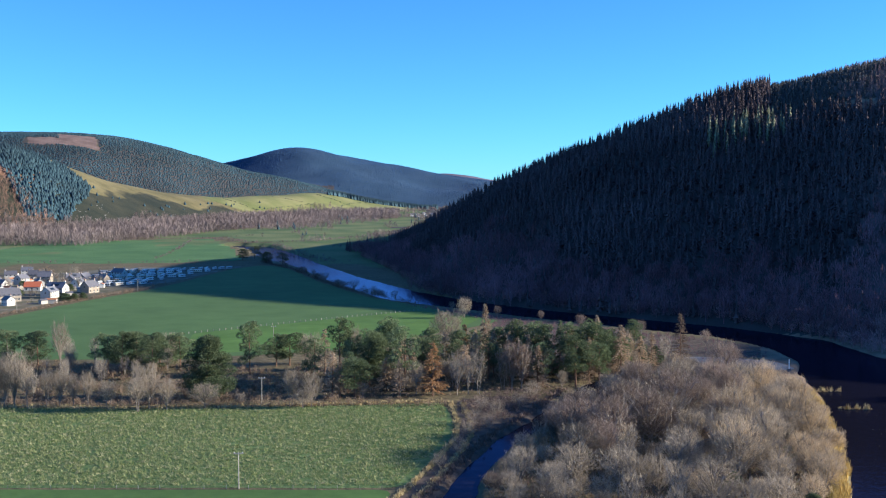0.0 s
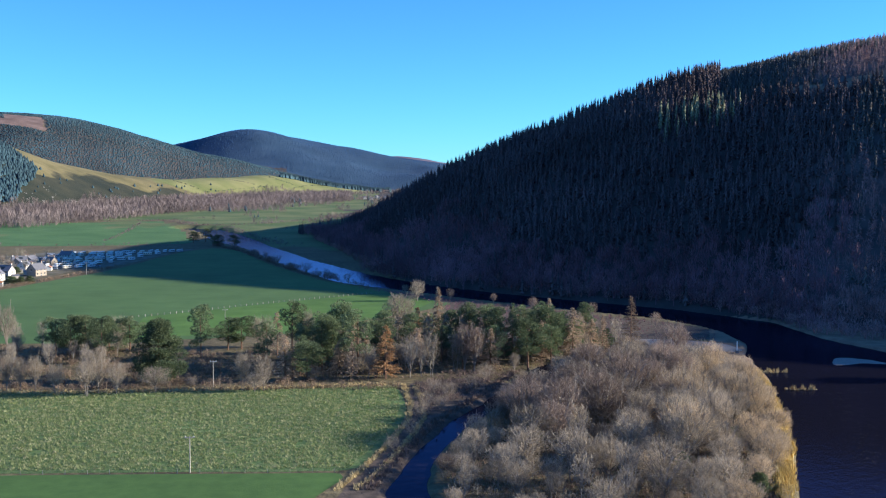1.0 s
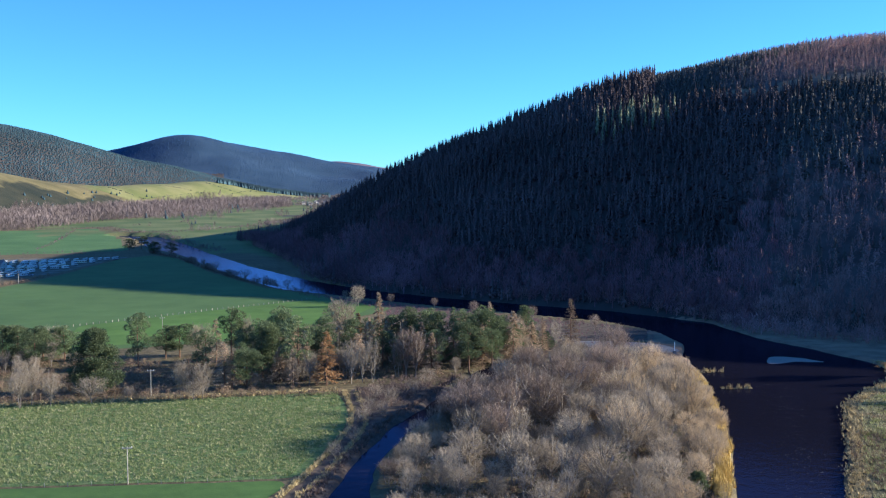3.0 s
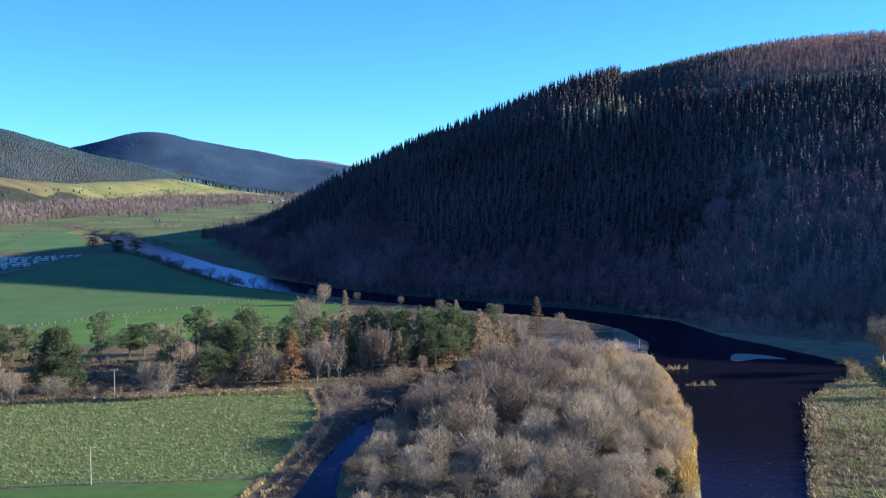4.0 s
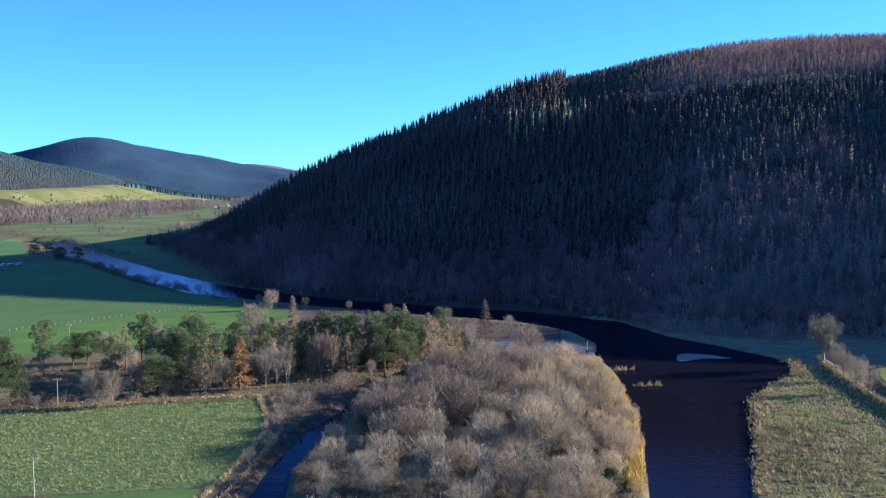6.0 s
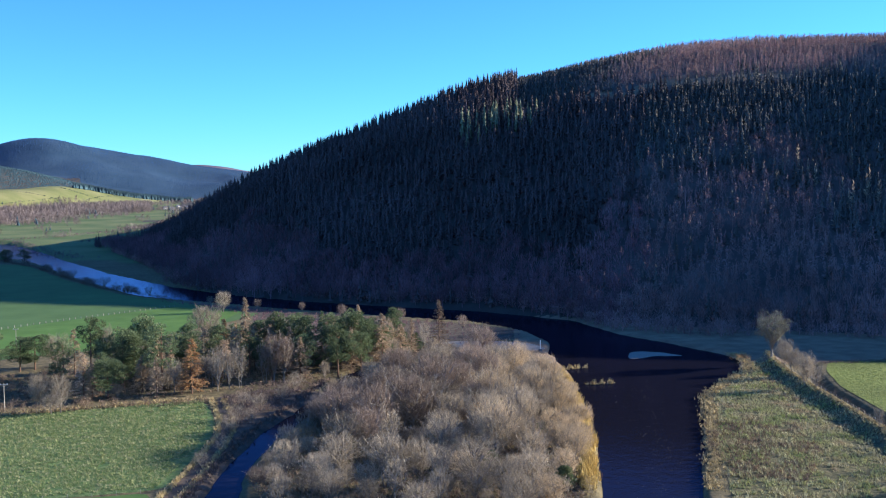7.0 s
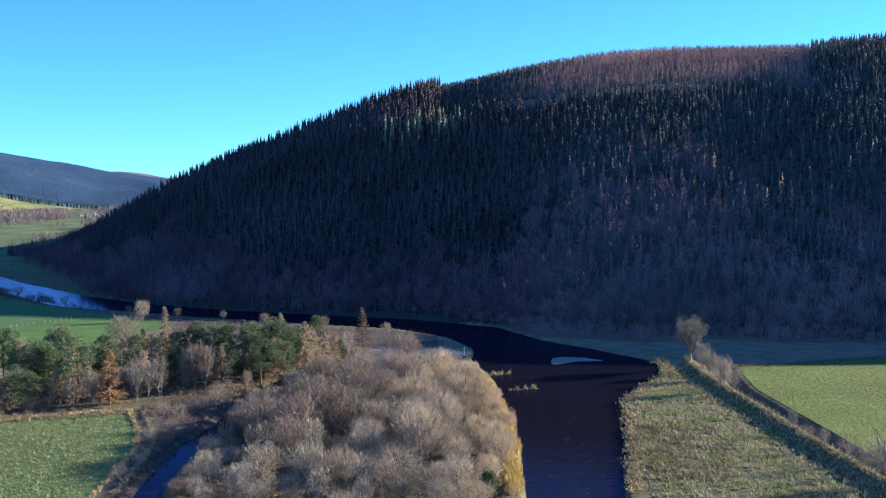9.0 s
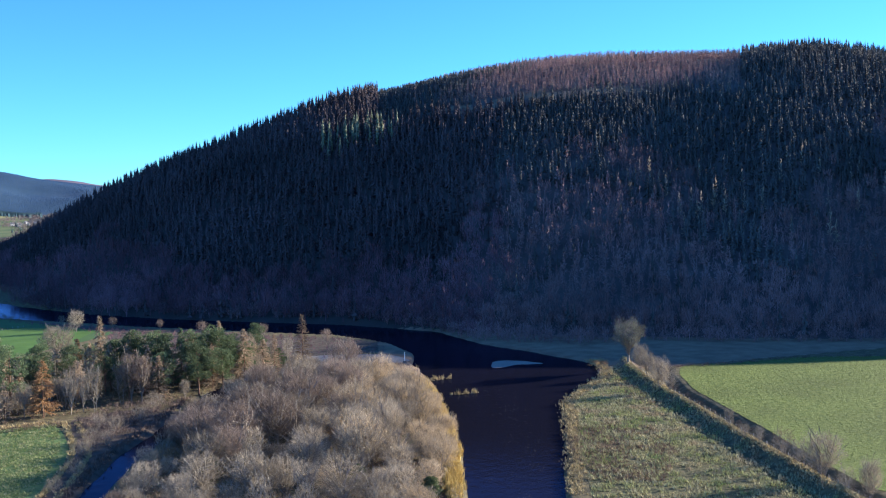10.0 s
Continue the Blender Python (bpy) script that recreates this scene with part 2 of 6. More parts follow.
def hill(az, d, nodes, tail=1100.0, power=1.15):
    """A hill seen from the valley's middle. nodes: azimuth, distance of its foot, distance of its crest, slope of the line of sight to the crest."""
    n = np.array(nodes, float)
    grid = np.arange(-180, 180.01, 0.25)
    kernel = np.exp(-0.5 * (np.arange(-8, 9) / 3.0) ** 2)
    kernel /= kernel.sum()
    cols = [np.convolve(np.pad(np.interp(grid, n[:, 0], n[:, k]), 8, mode="edge"), kernel, mode="valid") for k in (1, 2, 3)]
    s = np.linspace(0.02, 1, 80)
    g = np.sin(0.5 * math.pi * s) ** power
    reach = cols[0][:, None] + (cols[1] - cols[0])[:, None] * s
    top = np.min((cols[2][:, None] * reach + EYE) / g, axis=1)
    foot, crest, peak = (np.interp(az, grid, c) for c in (cols[0], cols[1], np.maximum(top, -5)))
    u = np.clip((d - foot) / (crest - foot), 0, 1)
    back = np.clip((d - crest) / tail, 0, 1)
    z = peak * np.sin(0.5 * math.pi * u) ** power * (1 - 0.75 * back * back * (3 - 2 * back))
    if nodes is BIG_HILL:   # a hollow foot; behind the crest an unseen rising back, added for its shadow
        slope = np.interp(az, grid, cols[2])
        sight, end = EYE + slope * d, crest + np.interp(az, [36, 44], [150, 0])
        lift = np.interp(az, [-5, 3, 17, 24, 36, 37], [-1.5, 2.0, 2.5, 0.0, -0.5, -2.5])
        face = np.minimum((EYE + slope * crest + lift) * np.sin(0.5 * math.pi * u) ** 1.35, sight + lift)
        back = np.clip((d - end) / np.interp(az, [40, 46], [tail, 350]), 0, 1)
        behind = (EYE + slope * end + lift) * (1 - 0.75 * back * back * (3 - 2 * back))
        z = np.where(d < crest, face, np.where(d < end, sight + lift, behind))
    return np.where(d > foot, z, -50.0)


def rise(az, d):
    """Where a place on the big hill stands between its foot (0) and its skyline (1), by the slope of the line of sight."""
    n = np.array(BIG_HILL, float)
    foot, slope = np.interp(az, n[:, 0], n[:, 1]), np.interp(az, n[:, 0], n[:, 3])
    return ((hill(az, d, BIG_HILL) - EYE) / d + EYE / foot) / (slope + EYE / foot)


BIG_HILL = [(-7, 1500, 1900, -0.07), (-4.6, 1180, 1500, -0.05), (-2.4, 885, 1290, -0.042), (-0.6, 715, 1150, -0.0285), (2.5, 640, 1040, 0.0013), (5.8, 612, 980, 0.0285),
            (9.7, 585, 950, 0.0518), (13.9, 560, 950, 0.0783), (17.0, 540, 960, 0.0928), (17.6, 538, 965, 0.09), (21.3, 518, 990, 0.1085), (24.4, 500, 1010, 0.119),
            (27.5, 490, 1030, 0.1234), (30.5, 485, 1050, 0.126), (36.3, 486, 1060, 0.1245), (39.1, 490, 1050, 0.1288), (41.3, 494, 1040, 0.1248), (43.6, 500, 1020, 0.115),
            # past az 44 the hill is unseen; shaped to place its shadow's edge
            (47, 506, 1000, 0.100), (50.5, 510, 880, 0.088), (54, 514, 760, 0.108), (58, 542, 790, 0.100), (62, 572, 820, 0.097), (68, 690, 950, 0.06), (75, 1000, 1400, -0.057), (90, 1200, 1600, -0.067)]
SPUR = [(-60, 1500, 2300, 0.05), (-32, 1700, 2250, 0.062), (-22.9, 1817, 2300, 0.0471), (-21.3, 1850, 2330, 0.0387), (-18.6, 1930, 2400, 0.0164), (-14.7, 2165, 2560, 0.0015),
        (-11.7, 2420, 2720, -0.0018), (-6.9, 2750, 3050, 0.0045), (-4.15, 2900, 3250, -0.0055), (-0.4, 3150, 3450, -0.0135), (4, 3300, 3600, -0.016), (12, 3600, 3900, -0.02)]
FAR_HILL = [(-70, 2700, 3400, 0.03), (-34, 2600, 3300, 0.048), (-22.9, 2600, 3300, 0.0556), (-20.2, 2600, 3300, 0.0565), (-17.8, 2650, 3320, 0.0558), (-14.6, 2750, 3350, 0.0445),
            (-11.7, 2900, 3400, 0.0285), (-7.2, 3150, 3500, 0.0118), (-3, 3300, 3600, -0.012), (5, 3500, 3800, -0.03)]
PEAK = [(-40, 3500, 4300, -0.02), (-16, 3400, 4250, 0.012), (-11.7, 3400, 4250, 0.0322), (-9.6, 3400, 4250, 0.0402), (-7.5, 3400, 4250, 0.0449), (-5.06, 3450, 4280, 0.0372),
        (-2, 3500, 4300, 0.0277), (0.5, 3550, 4320, 0.019), (2.7, 3600, 4350, 0.0147), (6, 3700, 4400, 0.002), (12, 3800, 4500, -0.02)]
MOOR = [(-10, 4000, 4650, 0.0), (-4, 4000, 4650, 0.015), (-0.4, 4000, 4650, 0.0225), (1.1, 4000, 4650, 0.0222), (2.7, 4000, 4650, 0.0155), (6, 4000, 4700, 0.008), (14, 4100, 4700, 0.0)]
ROUND = [(-180, 2600, 4200, 0.04), (-80, 2600, 4200, 0.035), (-45, 2800, 4200, 0.02), (-30, 3000, 4300, -0.05), (40, 3000, 4300, -0.05), (70, 2800, 4200, 0.02), (120, 2600, 4200, 0.04),
         (180, 2600, 4200, 0.04)]


def carve(x, y, az, d, h, nodes):
    """Shoulders and gullies on a hill's smooth shape; deeper ones below the skyline of the two far hills."""
    if nodes is PEAK or nodes is FAR_HILL:
        n = np.array(nodes, float)
        foot, crest = np.interp(az, n[:, 0], n[:, 1]), np.interp(az, n[:, 0], n[:, 2])
        q = np.clip((d - foot) / (crest - foot), 0, 1)
        h = np.where(h > 5, h + (fbm(x, y, 520, 61, 3) - 0.5) * 4 * q * (1 - q) * (130 if nodes is PEAK else 50), h)
    return h + np.where(h > 5, (fbm(x, y, 160, 7) - 0.5) * np.clip(h - 5, 0, 60) * 0.22, 0)


def lie(x, y):
    """The ground's height, without the river's bed."""
    x, y = np.asarray(x, float), np.asarray(y, float)
    az, d = np.degrees(np.arctan2(x, y)), np.hypot(x, y)
    z = 0.012 * np.clip(d - 1200, 0, 2400)
    for nodes in (BIG_HILL, SPUR, FAR_HILL, PEAK, MOOR, ROUND):
        h = hill(az, d, nodes)
        h = carve(x, y, az, d, h, nodes)
        z = np.maximum(z, h)
    near = (d < 460) & (x > 120) & (y > 60)
    if np.any(near):
        gap = edge_distance(LEVEE, x[near], y[near], False)
        z[near] = np.maximum(z[near], 2.2 * np.exp(-(gap / 2.6) ** 2) * np.clip((y[near] - 90) / 60, 0, 1))
        gap = edge_distance(GULLY, x[near], y[near], False)
        z[near] -= 2.2 * np.exp(-(gap / 2.6) ** 2)
    return z


def bed(x, y):
    z = lie(x, y)
    for poly in (RIVER_EDGE, CHANNEL_EDGE):
        box = (x > poly[:, 0].min() - 8) & (x < poly[:, 0].max() + 8) & (y > poly[:, 1].min() - 8) & (y < poly[:, 1].max() + 8)
        xi, yi = x[box], y[box]
        sd = edge_distance(poly, xi, yi) * np.where(inside(poly, xi, yi), -1, 1)
        cut = np.clip((1.2 - sd) / 3.0, 0, 1)
        z[box] = z[box] * (1 - cut) - 2.2 * cut
    return z

# ---- ground ----
az_line = np.radians(np.concatenate([np.arange(-180, -26, 3.0), np.arange(-26, 50, 0.28), np.arange(50, 180, 3.0)]))
r_line = np.concatenate([[2, 40, 90, 130], np.arange(150, 640, 3.0), np.geomspace(642, 5400, 175)])
A, R = np.meshgrid(az_line, r_line, indexing="ij")
GX, GY = (R * np.sin(A)).ravel(), (R * np.cos(A)).ravel()
GX, GY = np.append(GX, 0.3), np.append(GY, 0.2)
GZ = bed(GX, GY)
na, nr = len(az_line), len(r_line)
idx = np.arange(na * nr).reshape(na, nr)
nxt = np.roll(idx, -1, axis=0)
quads = np.stack([idx[:, :-1], idx[:, 1:], nxt[:, 1:], nxt[:, :-1]], -1).reshape(-1, 4)
cap = [(na * nr, idx[k, 0], idx[(k + 1) % na, 0], idx[(k + 2) % na, 0]) for k in range(0, na, 2)]
quads = np.concatenate([quads, np.array(cap)])


def ground_material():
    m = material("valley_ground", [(0.07, 0.06, 0.035), (0.12, 0.095, 0.05), (0.20, 0.16, 0.085)], 0.35, 0.95, 0.4, 0.7, big=0.2, big_scale=0.03)
    nt = m.node_tree
    bsdf = nt.nodes["Principled BSDF"]
    colour = bsdf.inputs["Base Color"].links[0].from_socket
    geo = nt.nodes.new("ShaderNodeNewGeometry")
    for name, low, high, scale in COVERS:
        att = nt.nodes.new("ShaderNodeAttribute")
        att.attribute_name = name
        tex = nt.nodes.new("ShaderNodeTexNoise")
        tex.inputs["Scale"].default_value, tex.inputs["Detail"].default_value = scale, 6.0
        nt.links.new(geo.outputs["Position"], tex.inputs["Vector"])
        ramp = nt.nodes.new("ShaderNodeValToRGB")
        ramp.color_ramp.elements[0].color, ramp.color_ramp.elements[1].color = (*low, 1), (*high, 1)
        ramp.color_ramp.elements[0].position, ramp.color_ramp.elements[1].position = 0.35, 0.65
        nt.links.new(tex.outputs[0], ramp.inputs[0])
        edge = nt.nodes.new("ShaderNodeMath")
        edge.operation = "ADD"
        nt.links.new(att.outputs["Fac"], edge.inputs[0])
        nt.links.new(tex.outputs[0], edge.inputs[1])
        step = nt.nodes.new("ShaderNodeMapRange")
        step.inputs["From Min"].default_value, step.inputs["From Max"].default_value = 0.92, 1.08
        nt.links.new(edge.outputs[0], step.inputs["Value"])
        mix = nt.nodes.new("ShaderNodeMix")
        mix.data_type = "RGBA"
        nt.links.new(step.outputs[0], mix.inputs[0])
        nt.links.new(colour, mix.inputs[6])
        nt.links.new(ramp.outputs[0], mix.inputs[7])
        colour = mix.outputs[2]
    nt.links.new(colour, bsdf.inputs["Base Color"])
    return m


# plant cover of the slopes: attribute, dark and light colour, grain
SIDE_FIELD = [(-700, 1030), (-307, 1045), (-212, 1095), (-262, 1300), (-343, 1540), (-450, 1500), (-700, 1350)]
COVERS = [("green_field", (0.055, 0.135, 0.045), (0.085, 0.175, 0.06), 0.02),
          ("forest_floor", (0.045, 0.040, 0.040), (0.070, 0.058, 0.054), 0.05),
          ("leaf_litter", (0.07, 0.056, 0.056), (0.125, 0.098, 0.092), 0.05),
          # ground under the peak's trees, tinted blue for haze
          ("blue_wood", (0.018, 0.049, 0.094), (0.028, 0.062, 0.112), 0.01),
          ("hill_grass", (0.105, 0.092, 0.042), (0.175, 0.145, 0.07), 0.02),
          ("meadow", (0.06, 0.11, 0.035), (0.15, 0.17, 0.07), 0.01),
          ("spur_pasture", (0.115, 0.135, 0.045), (0.215, 0.205, 0.09), 0.012),
          ("heath", (0.016, 0.022, 0.016), (0.04, 0.04, 0.026), 0.02),
          ("bracken", (0.16, 0.085, 0.05), (0.24, 0.14, 0.09), 0.02),
          ("felled", (0.12, 0.08, 0.072), (0.19, 0.13, 0.115), 0.03),
          ("bramble", (0.058, 0.044, 0.036), (0.12, 0.09, 0.07), 0.3),
          # grass at the hill's foot, its hazy shade put into the colour
          ("shelf", (0.18, 0.118, 0.082), (0.27, 0.185, 0.125), 0.12),
          # bramble; upstream the same dark colour stands in for hill shade
          ("hill_track", (0.19, 0.12, 0.085), (0.28, 0.19, 0.13), 0.1),
          # the moor's mauve-blue is haze put into its colour
          ("moor", (0.095, 0.08, 0.115), (0.13, 0.11, 0.15), 0.01)]
gaz, gd = np.degrees(np.arctan2(GX, GY)), np.hypot(GX, GY)
layers = {n: hill(gaz, gd, k) for n, k in (("big", BIG_HILL), ("spur", SPUR), ("far", FAR_HILL), ("peak", PEAK), ("moor", MOOR))}
top = np.max(np.stack(list(layers.values())), 0)
floor_z = 0.012 * np.clip(gd - 1200, 0, 2400)
cover = {}
cover["forest_floor"] = ((layers["big"] > 0.5) | ((layers["far"] >= top) & (layers["far"] > floor_z)) | ((layers["peak"] >= top) & (layers["peak"] > floor_z))).astype(float)
spur_on = (layers["spur"] >= top - 0.01) & (layers["spur"] > floor_z)
cover["hill_grass"] = spur_on.astype(float)
spur_foot = np.interp(gaz, [n[0] for n in SPUR], [n[1] for n in SPUR])
spur_crest = np.interp(gaz, [n[0] for n in SPUR], [n[2] for n in SPUR])
up = (gd - spur_foot) / (spur_crest - spur_foot)
rim = np.interp(gaz, [-24, -19, -15, -12, -9.5, -7.5], [0.85, 0.62, 0.58, 0.42, 0.2, -0.1]) + (fbm(GX, GY, 140, 91) - 0.5) * 0.5
cover["heath"] = np.where(spur_on, np.clip((rim - up) * 4 + 0.5, 0, 1), 0)
cover["bracken"] = np.where(spur_on & (gaz < -20.5), np.clip((up - 0.25) * 3, 0, 1) * np.clip((-20.5 - gaz), 0, 1), 0)
cover["moor"] = ((layers["moor"] >= top) & (layers["moor"] > floor_z)).astype(float)
MEADOWS = [[(-430, 1560), (-330, 1600), (-250, 1480), (-200, 1480), (-150, 1700), (-60, 1900), (-200, 2100), (-480, 1750)],
           [(-225, 1420), (-165, 1230), (-120, 1100), (-60, 1250), (-90, 1500), (-150, 1580)],
           [(-40, 2000), (-150, 2150), (-120, 2500), (20, 2700), (60, 2300)], [(-900, 1050), (-580, 1040), (-580, 1300), (-470, 1540), (-900, 1500)]]
cover["green_field"] = inside(SIDE_FIELD, GX, GY).astype(float)


def felled(x, y):
    """The felled strip near the top of the far hill."""
    az, up = np.degrees(np.arctan2(x, y)), (np.hypot(x, y) - 2600) / 700
    az, up = az + (fbm(x, y, 60, 95) - 0.5) * 0.7, up + (fbm(x, y, 90, 96) - 0.5) * 0.12
    return ((az > -20.3) & (az < -18.3) & (up > 0.64) & (up < 0.80)) | ((az > -22) & (az < -18.3) & (up > 0.60) & (up < 0.66))


cover["leaf_litter"] = ((layers["big"] > 0.5) & (gaz + 6 * (fbm(GX, GY, 90, 23) - 0.5) > 20)).astype(float)
high = rise(gaz, gd)
cover["hill_track"] = ((layers["big"] > 0.5) & (gaz > 20.5) & (gaz < 31.5) & (np.abs(high - 0.892 - 0.010 * np.sin(gaz * 1.3)) < 0.012)).astype(float)
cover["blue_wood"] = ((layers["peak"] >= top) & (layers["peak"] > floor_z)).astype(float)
UPSTREAM = [(56, 392), (66, 386), (92, 402), (104, 404), (108, 432), (136, 434), (142, 462), (126, 490), (90, 522), (40, 574), (-8, 632), (-24, 640), (26, 556), (22, 500)]
cover["bramble"] = inside([(4, 341), (5, 312), (4, 286), (-1, 262), (-9, 232), (-16, 205), (2, 205), (8, 250), (18, 288), (28, 310), (40, 338), (26, 352)], GX, GY).astype(float)
# the upstream bank gets the dark cover too, as painted shade
cover["bramble"] = np.maximum(cover["bramble"], inside(UPSTREAM, GX, GY))
cover["shelf"] = ((layers["big"] < 0.5) & (gaz > 17) & (GY > 345) & (gd < 640)).astype(float)
flats = np.where((gd > 980) & (gaz < -1) & (top < floor_z + 0.5), np.clip((fbm(GX, GY * 0.35, 110, 93) - 0.30) * 6, 0, 1) * 0.62, 0)
gap_ = felled(GX, GY)
cover["felled"] = (gap_ & (layers["far"] >= top)).astype(float)
cover["forest_floor"] = np.where(gap_, 0, cover["forest_floor"])
pasture = flats
cover["spur_pasture"] = np.where(spur_on, np.clip((gaz + 14.5) / 2.5, 0, 1) * np.clip((up - rim + 0.05) * 6, 0, 1) * 0.85, 0)
cover["meadow"] = pasture + np.max(np.stack([inside(p, GX, GY) for p in MEADOWS]), 0).astype(float) * 0.75
ground_mesh = mesh_of("ground", np.stack([GX, GY, GZ], 1), quads, None, True)
for name, values in cover.items():
    ground_mesh.attributes.new(name, "FLOAT", "POINT").data.foreach_set("value", values.astype(np.float32))
ground_mesh.materials.append(ground_material())
tagged(new("ground", ground_mesh), "wide green and brown valley floor with hillsides", "ground", kind="structure")


def sheet(name, outline, z, mat, label, category, step=None):
    bm = bmesh.new()
    vs = [bm.verts.new((x, y, z)) for x, y in outline]
    bm.faces.new(vs)
    bmesh.ops.triangulate(bm, faces=bm.faces[:])
    bmesh.ops.recalc_face_normals(bm, faces=bm.faces[:])
    if sum(f.normal.z for f in bm.faces) < 0:
        bmesh.ops.reverse_faces(bm, faces=bm.faces[:])
    me = bpy.data.meshes.new(name)
    bm.to_mesh(me)
    bm.free()
    me.materials.append(mat)
    return tagged(new(name, me), label, category, kind="structure")


def water_material():
    m = clear("river_water", (0.008, 0.008, 0.014), 0.08, 1.27)
    nt = m.node_tree
    nt.nodes["Principled BSDF"].inputs["Specular IOR Level"].default_value = 0.4
    geo = nt.nodes.new("ShaderNodeNewGeometry")
    tex = nt.nodes.new("ShaderNodeTexNoise")
    tex.inputs["Scale"].default_value, tex.inputs["Detail"].default_value = 1.1, 4.0
    node = nt.nodes.new("ShaderNodeBump")
    node.inputs["Strength"].default_value, node.inputs["Distance"].default_value = 1.0, 0.03
    nt.links.new(geo.outputs["Position"], tex.inputs["Vector"])
    nt.links.new(tex.outputs[0], node.inputs["Height"])
    swell = nt.nodes.new("ShaderNodeTexNoise")
    swell.inputs["Scale"].default_value, swell.inputs["Detail"].default_value = 0.35, 2.0
    nt.links.new(geo.outputs["Position"], swell.inputs["Vector"])
    wave = nt.nodes.new("ShaderNodeBump")
    wave.inputs["Strength"].default_value, wave.inputs["Distance"].default_value = 1.0, 0.045
    nt.links.new(swell.outputs[0], wave.inputs["Height"])
    nt.links.new(wave.outputs[0], node.inputs["Normal"])
    # peat-brown depth below, the sky's mirror above, tinted blue as from higher sky
    body, gloss, mix = nt.nodes["Principled BSDF"], nt.nodes.new("ShaderNodeBsdfGlossy"), nt.nodes.new("ShaderNodeMixShader")
    body.inputs["Specular IOR Level"].default_value = 0.0
    gloss.inputs["Color"].default_value, gloss.inputs["Roughness"].default_value = (0.44, 0.50, 0.90, 1), 0.07
    edge = nt.nodes.new("ShaderNodeFresnel")
    edge.inputs["IOR"].default_value = 1.09
    for socket in (gloss.inputs["Normal"], edge.inputs["Normal"]):
        nt.links.new(node.outputs[0], socket)
    nt.links.new(edge.outputs[0], mix.inputs[0])
    nt.links.new(body.outputs[0], mix.inputs[1])
    nt.links.new(gloss.outputs[0], mix.inputs[2])
    nt.links.new(mix.outputs[0], nt.nodes["Material Output"].inputs[0])
    return m


M_WATER = water_material()
sheet("river_water", RIVER_EDGE, -0.75, M_WATER, "dark rippled river sweeping round a bend", "river")
sheet("channel_water", CHANNEL_EDGE, -0.79, M_WATER, "dark narrow side channel behind the island", "river")

NEAR_FIELD = [(-190, 334), (-141, 329), (-98, 325), (-62, 329), (-30, 332), (0, 337), (3, 310), (2.5, 288), (-2, 266), (-9, 237), (-60, 237), (-200, 237)]
LAWN_FIELD = [(-220, 235.5), (-100, 235.5), (-10, 235.5), (-18, 215), (-24, 180), (-20, 100), (-220, 100)]
FAR_FIELD = [(-330, 430), (-244, 571), (-232, 653), (-212, 744), (-206, 800), (-196, 965), (-178, 1015), (-150, 985), (-92, 800), (-48, 688), (-15, 640), (30, 560), (5, 520), (-50, 450), (-120, 425)]
BANK = [(152, 160), (92, 166), (112, 205), (128, 241), (147, 277), (156, 297), (175, 318), (190, 333), (200, 350), (208, 358), (203, 346), (194, 321), (185, 288), (178, 261), (170, 233), (164, 209), (158, 185)]
RIGHT_FIELD = [(170, 180), (178, 210), (187, 240), (196, 272), (203, 298), (216, 328), (228, 345), (250, 341), (282, 341), (335, 318), (420, 262), (480, 180), (300, 120)]
sheet("near_field", soft_poly(NEAR_FIELD, 5, 0.4, 1), 0.06, M_NEAR, "rough green field flecked with pale grass", "field")
sheet("mown_field", soft_poly(LAWN_FIELD, 5, 0.1, 2), 0.05, M_LAWN, "short bright green grass field", "field")
sheet("far_field", soft_poly(FAR_FIELD, 8, 0.8, 3), 0.07, M_FAR, "smooth green pasture half in hill shadow", "field")
PADDOCK = [(-122, 508), (-100, 529), (-67, 563), (-14, 610), (22, 575), (6, 526), (-46, 458), (-116, 440)]
sheet("paddock", soft_poly(PADDOCK, 5, 0.5, 8), 0.10, M_PADDOCK, "bright green paddock behind a pale fence", "field")
sheet("bank_meadow", soft_poly(BANK, 4, 0.4, 5), 0.06, M_BANK, "tussocky straw-coloured riverside meadow", "meadow")
sheet("right_field", soft_poly(RIGHT_FIELD, 5, 0.3, 6), 0.05, M_SUNFIELD, "sunlit yellow-green sheep pasture", "field")

# ---- forest stuff ----
def soup(templates, places, seed):
    """Copies of small triangle templates at places (x, y, z, height, width, turn), as one array of vertices and triangles."""
    rng = np.random.default_rng(seed)
    V, T, base = [], [], 0
    pick = rng.integers(0, len(templates), len(places))
    for k, (tv, tf) in enumerate(templates):
        p = places[pick == k]
        if not len(p):
            continue
        c, s = np.cos(p[:, 5])[:, None], np.sin(p[:, 5])[:, None]
        x = (tv[None, :, 0] * c - tv[None, :, 1] * s) * p[:, 4][:, None] + p[:, 0][:, None]
        y = (tv[None, :, 0] * s + tv[None, :, 1] * c) * p[:, 4][:, None] + p[:, 1][:, None]
        z = tv[None, :, 2] * p[:, 3][:, None] + p[:, 2][:, None]
        V.append(np.stack([x, y, z], -1).reshape(-1, 3))
        T.append((tf[None] + (np.arange(len(p)) * len(tv))[:, None, None]).reshape(-1, 3) + base)
        base += len(p) * len(tv)
    return np.concatenate(V), np.concatenate(T)


